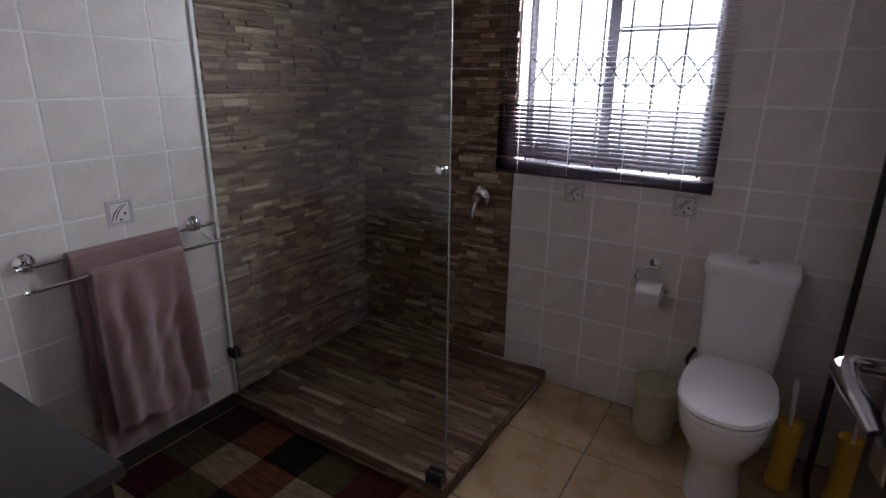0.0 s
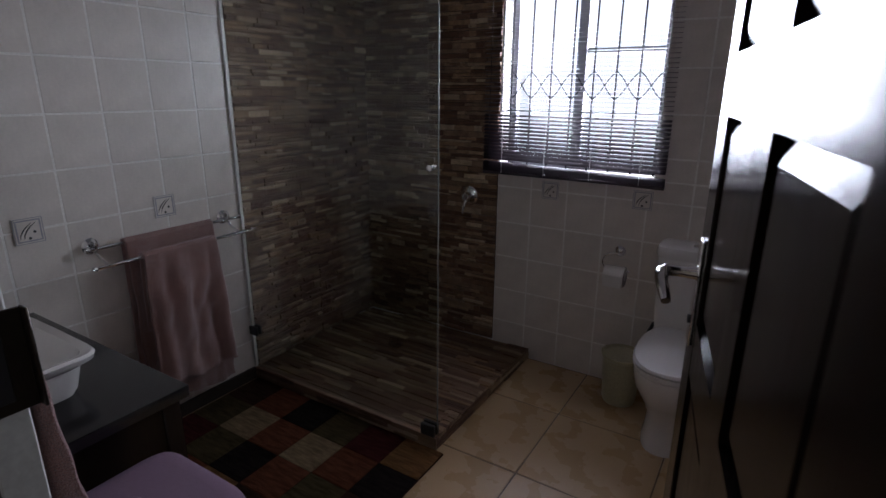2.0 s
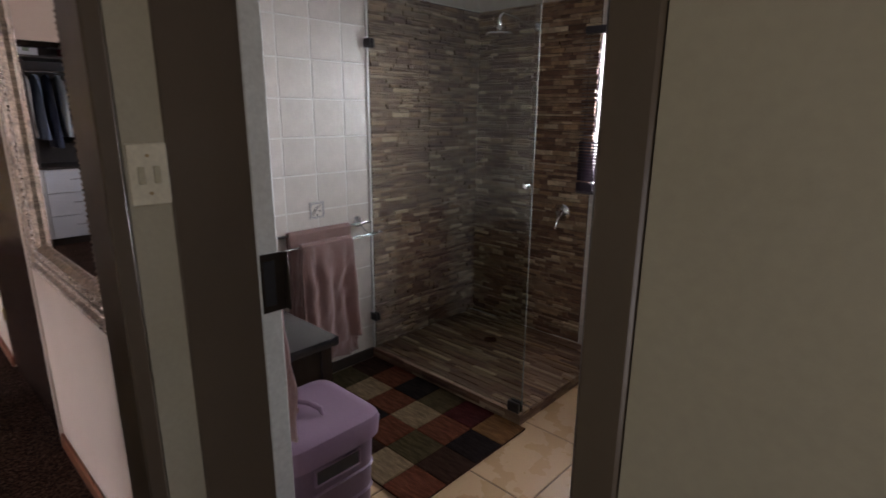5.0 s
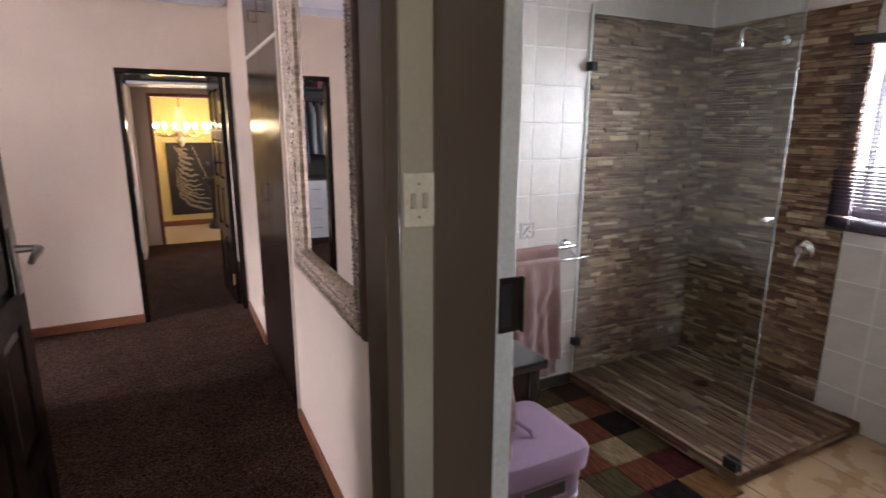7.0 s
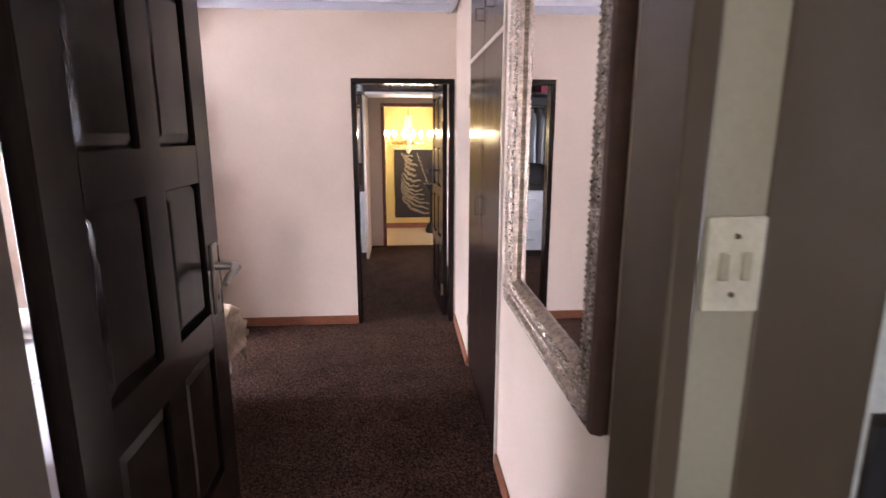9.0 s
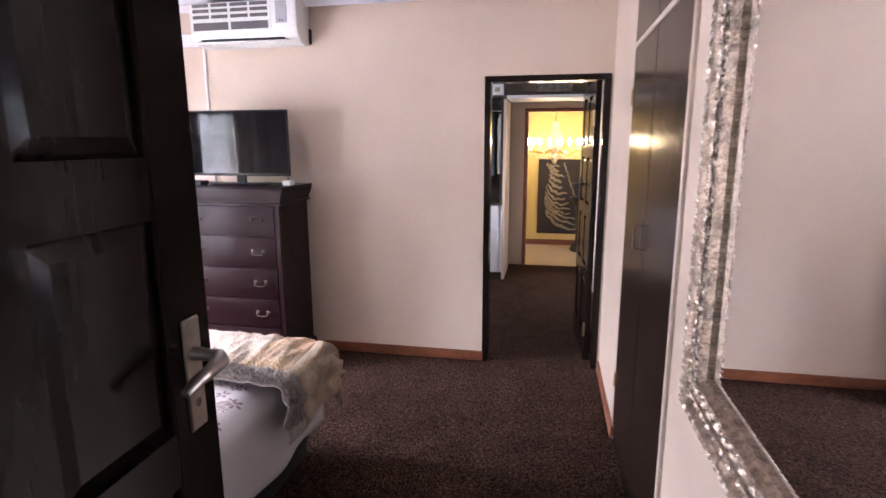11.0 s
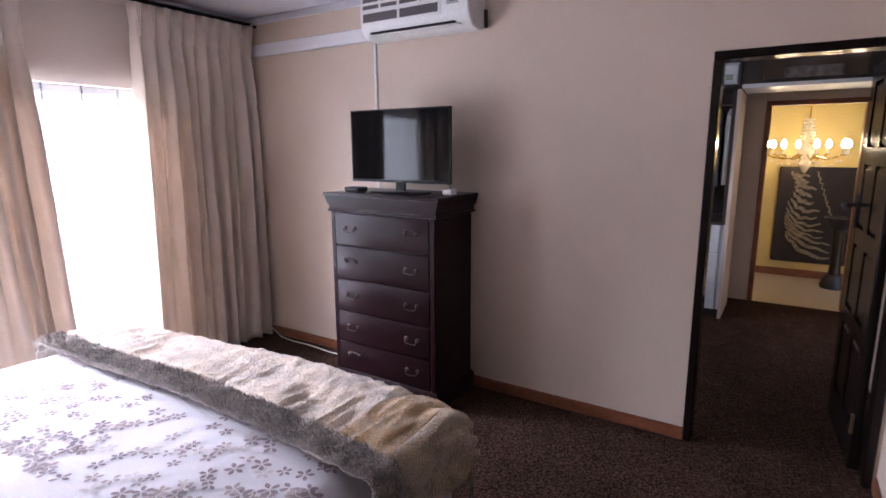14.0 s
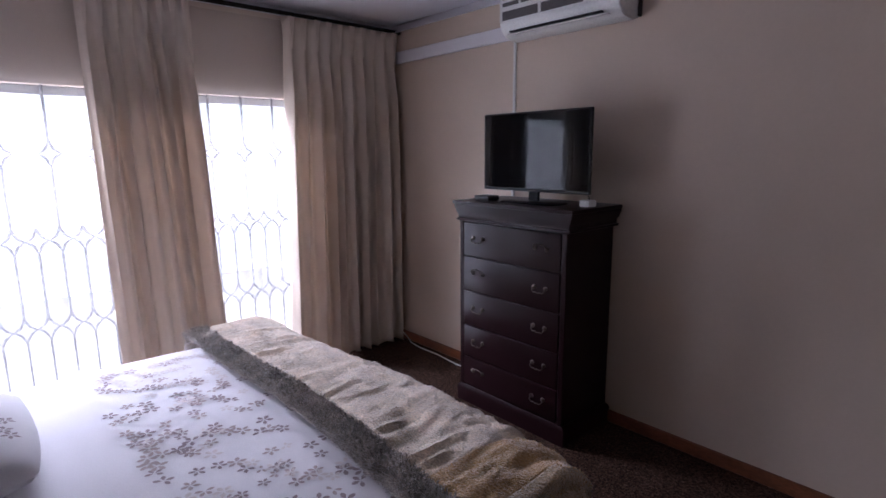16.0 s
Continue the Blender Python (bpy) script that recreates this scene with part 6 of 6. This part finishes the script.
# bands that drop from the brow and sweep outwards along the neck
def bend(a, c, b, n=9):
    return [((1 - q) ** 2 * a[0] + 2 * q * (1 - q) * c[0] + q * q * b[0], (1 - q) ** 2 * a[1] + 2 * q * (1 - q) * c[1] + q * q * b[1]) for q in [i / n for i in range(n + 1)]]

def wavy(pts, k):
    return [(a + 0.010 * math.sin(2.1 * i + 1.7 * k), z + 0.012 * math.sin(1.6 * i + 2.3 * k)) for i, (a, z) in enumerate(pts)]

for k in range(13):
    f = k / 12
    a, b = (-0.25 + 0.07 * math.sin(6 * f) * (1 - f), 1.09 - 0.72 * f), (-0.05 + 0.30 * f ** 1.3 + 0.03 * math.sin(4 * k), 1.05 - 0.98 * f)
    ribbon(wavy(bend(a, (a[0] + 0.03 + 0.10 * f, b[1] - 0.02 + 0.07 * math.sin(9 * f)), b, 11), k), 0.021 + 0.005 * math.sin(7 * f))
for k in range(6):
    ribbon(wavy(bend((0.0 + 0.03 * k, 1.10 - 0.09 * k), (0.04 + 0.03 * k, 1.06 - 0.09 * k), (0.05 + 0.03 * k, 0.98 - 0.09 * k), 5), k), 0.008)
root = thing("chandelier", (-8.55, -0.60, 1.55), "lit crystal chandelier with candle bulbs on curved arms", "chandelier")
M_CRYSTAL = mat("crystal", (0.95, 0.86, 0.62), 0.06, var=0.05, bump=0.0, transmission=0.3)
M_BULB = glow_mat("lit_bulb", (1.0, 0.80, 0.46), 42)
M_GOLD = mat("gilt_brass", (0.60, 0.42, 0.16), 0.25, metal=1.0, var=0.1, bump=0.0)
GROW = 1.22
root.scale = (GROW, GROW, GROW)
part("chain", sweep(bmesh.new(), [(0, 0, 0.26), (0, 0, (CEIL - 1.55) / GROW)], 0.006, 6), M_GOLD, root)
part("stem", lathe(bmesh.new(), [(0, -0.22), (0.02, -0.2), (0.05, -0.14), (0.03, -0.1), (0.065, -0.02), (0.02, 0.05), (0.03, 0.2), (0.0, 0.27)], (0, 0, 0), 16), M_CRYSTAL, root)
bm = bmesh.new()
bmesh.ops.create_icosphere(bm, subdivisions=1, radius=0.012)
drop_mesh = mesh_of("crystal_drop", bm, M_CRYSTAL, smooth=False)


def drop(name, p):
    ob = new(name, drop_mesh)
    ob.parent, ob.location = root, p


for k in range(8):
    a = 2 * math.pi * k / 8 + 0.2
    d = Vector((math.cos(a), math.sin(a), 0))
    part("arm", sweep(bmesh.new(), [d * q + Vector((0, 0, -0.02 - 0.07 * math.sin(q * 9))) for q in (0.03, 0.1, 0.17, 0.25, 0.31)], 0.007, 6), M_GOLD, root)
    c = d * 0.31 + Vector((0, 0, -0.055))
    part("candle_cup", lathe(bmesh.new(), [(0, 0), (0.035, 0.008), (0.012, 0.012), (0.011, 0.06), (0, 0.06)], c, 10), M_CRYSTAL, root)
    part("bulb", lathe(bmesh.new(), [(0, 0.06), (0.016, 0.068), (0.024, 0.09), (0.014, 0.12), (0, 0.14)], c, 10), M_BULB, root, "glowing candle bulb")
    for q in range(4):
        drop("crystal_drop", d * (0.10 + 0.055 * q) + Vector((0, 0, -0.12 - 0.03 * math.sin(q * 1.2))))
    for q in range(9):
        drop("crystal_drop", d * (0.035 + 0.0008 * q * q) + Vector((0, 0, 0.25 - 0.028 * q)))
# made-up column and bowl in place of an unidentified dark object
root = thing("hall_pedestal", (-8.75, -0.20, 0), "unidentified dark object in the hall, shaped as a column with a bowl", "pedestal")
part("foot", lathe(bmesh.new(), [(0, 0), (0.12, 0), (0.13, 0.04), (0.10, 0.12), (0.06, 0.16), (0, 0.16)], (0, 0, 0), 20), M_BLACK_MATT, root)
part("column", lathe(bmesh.new(), [(0, 0.16), (0.06, 0.16), (0.05, 0.3), (0.055, 0.6), (0.07, 0.66), (0, 0.66)], (0, 0, 0), 20), M_BRONZE, root)
part("bowl", lathe(bmesh.new(), [(0, 0.66), (0.06, 0.66), (0.12, 0.74), (0.16, 0.80), (0.15, 0.80), (0.08, 0.73), (0, 0.70)], (0, 0, 0), 20), M_BLACK_MATT, root)

# ---- pieces: floor tiles, wall tiles, ledge stones ----
tile_run("z", "tile", floor_root, 0.0, cut(XW + 0.001, XE, -0.48, 0.5), cut(YB - 0.10, YN, 1.435, 0.5), M_CREAM_FLOOR, 0.008)
rows_z = cut(0.0, CEIL, 0.02, 0.2)
tile_run("x", "tile", wall_w, XW, cut(YB + 0.002, 1.39, 0.012, 0.2), rows_z, M_TILE, 0.008)
tile_run("x", "tile", wall_w, XW, cut(1.39, YN, 0.012, 0.2), cut(2.215, CEIL, 0.02, 0.2), M_TILE, 0.008)
tile_run("y", "tile", wall_n, YN, cut(XW, -1.07, -0.87, 0.2), cut(2.215, CEIL, 0.01, 0.2), M_TILE, 0.008)
right_cols = cut(-1.07, XE, -0.87, 0.2)
tile_run("y", "tile", wall_n, YN, right_cols, cut(0.0, WZ0, 0.0, 0.2), M_TILE, 0.008)
tile_run("y", "tile", wall_n, YN, cut(-1.07, XE, -0.87, 0.2), cut(WZ1, CEIL, 0.01, 0.2), M_TILE, 0.008)
tile_run("y", "tile", wall_n, YN, cut(WX1, XE, -0.87, 0.2), cut(WZ0, WZ1, 0.01, 0.2), M_TILE, 0.008)
wall_s = bpy.data.objects["wall_bath_south"]
tile_run("y", "tile", wall_s, YB - 0.003, cut(XW + 0.01, XD0 - 0.06, -0.87, 0.2), rows_z, M_TILE, 0.008)
wall_e = bpy.data.objects["wall_bath_east"]
bm = bmesh.new()
for a, w in cut(YB + 0.002, YN, 0.01, 0.2):
    for b, h in rows_z:
        box(bm, XE, XE + 0.008, a + TILE_GAP, a + w - TILE_GAP, b + TILE_GAP, b + h - TILE_GAP, bevel=0.002)
ob = part("tiles", bm, M_TILE, wall_e)
ob["kind"] = "stuff"

bed_w, bed_n = bpy.data.objects["stone_bed_west"], bpy.data.objects["stone_bed_north"]
protos = {}
def strip_proto(length, height, depth, along):
    key = (round(length / 0.03), height, round(depth / 0.004), along)
    if key not in protos:
        bm = bmesh.new()
        ledge_strip(bm, 1.0, height, max(0.003, key[2] * 0.004), random.Random(str(key)), (0, 0, 0), along)
        protos[key] = mesh_of("ledge_stone", bm, M_STONE, smooth=False)
    return protos[key]

# the strips at the height of the eye are single stones, the others stay joined
def clad(rows, along, parent, plane, near, z_from, z_to):
    rest = bmesh.new()
    count = 0
    for a, l, z, h, d in rows:
        if z_from < z < z_to and count < 300 and near(a):
            ob = new("ledge_stone", strip_proto(l, round(h, 4), d, along))
            ob.parent = parent
            ob.location = (plane, a, z) if along == "y" else (a, plane, z)
            ob.scale = (1, l, 1) if along == "y" else (l, 1, 1)
            count += 1
        else:
            ledge_strip(rest, l, h, d, rng, (plane, a, z) if along == "y" else (a, plane, z), along)
    ob = part("ledge_stones", rest, M_STONE, parent, smooth=False)
    ob["kind"] = "stuff"

clad(west, "y", bed_w, XW + 0.004, lambda a: True, 0.85, 1.9)
clad(north, "x", bed_n, YN - 0.004, lambda a: True, 0.85, 1.9)
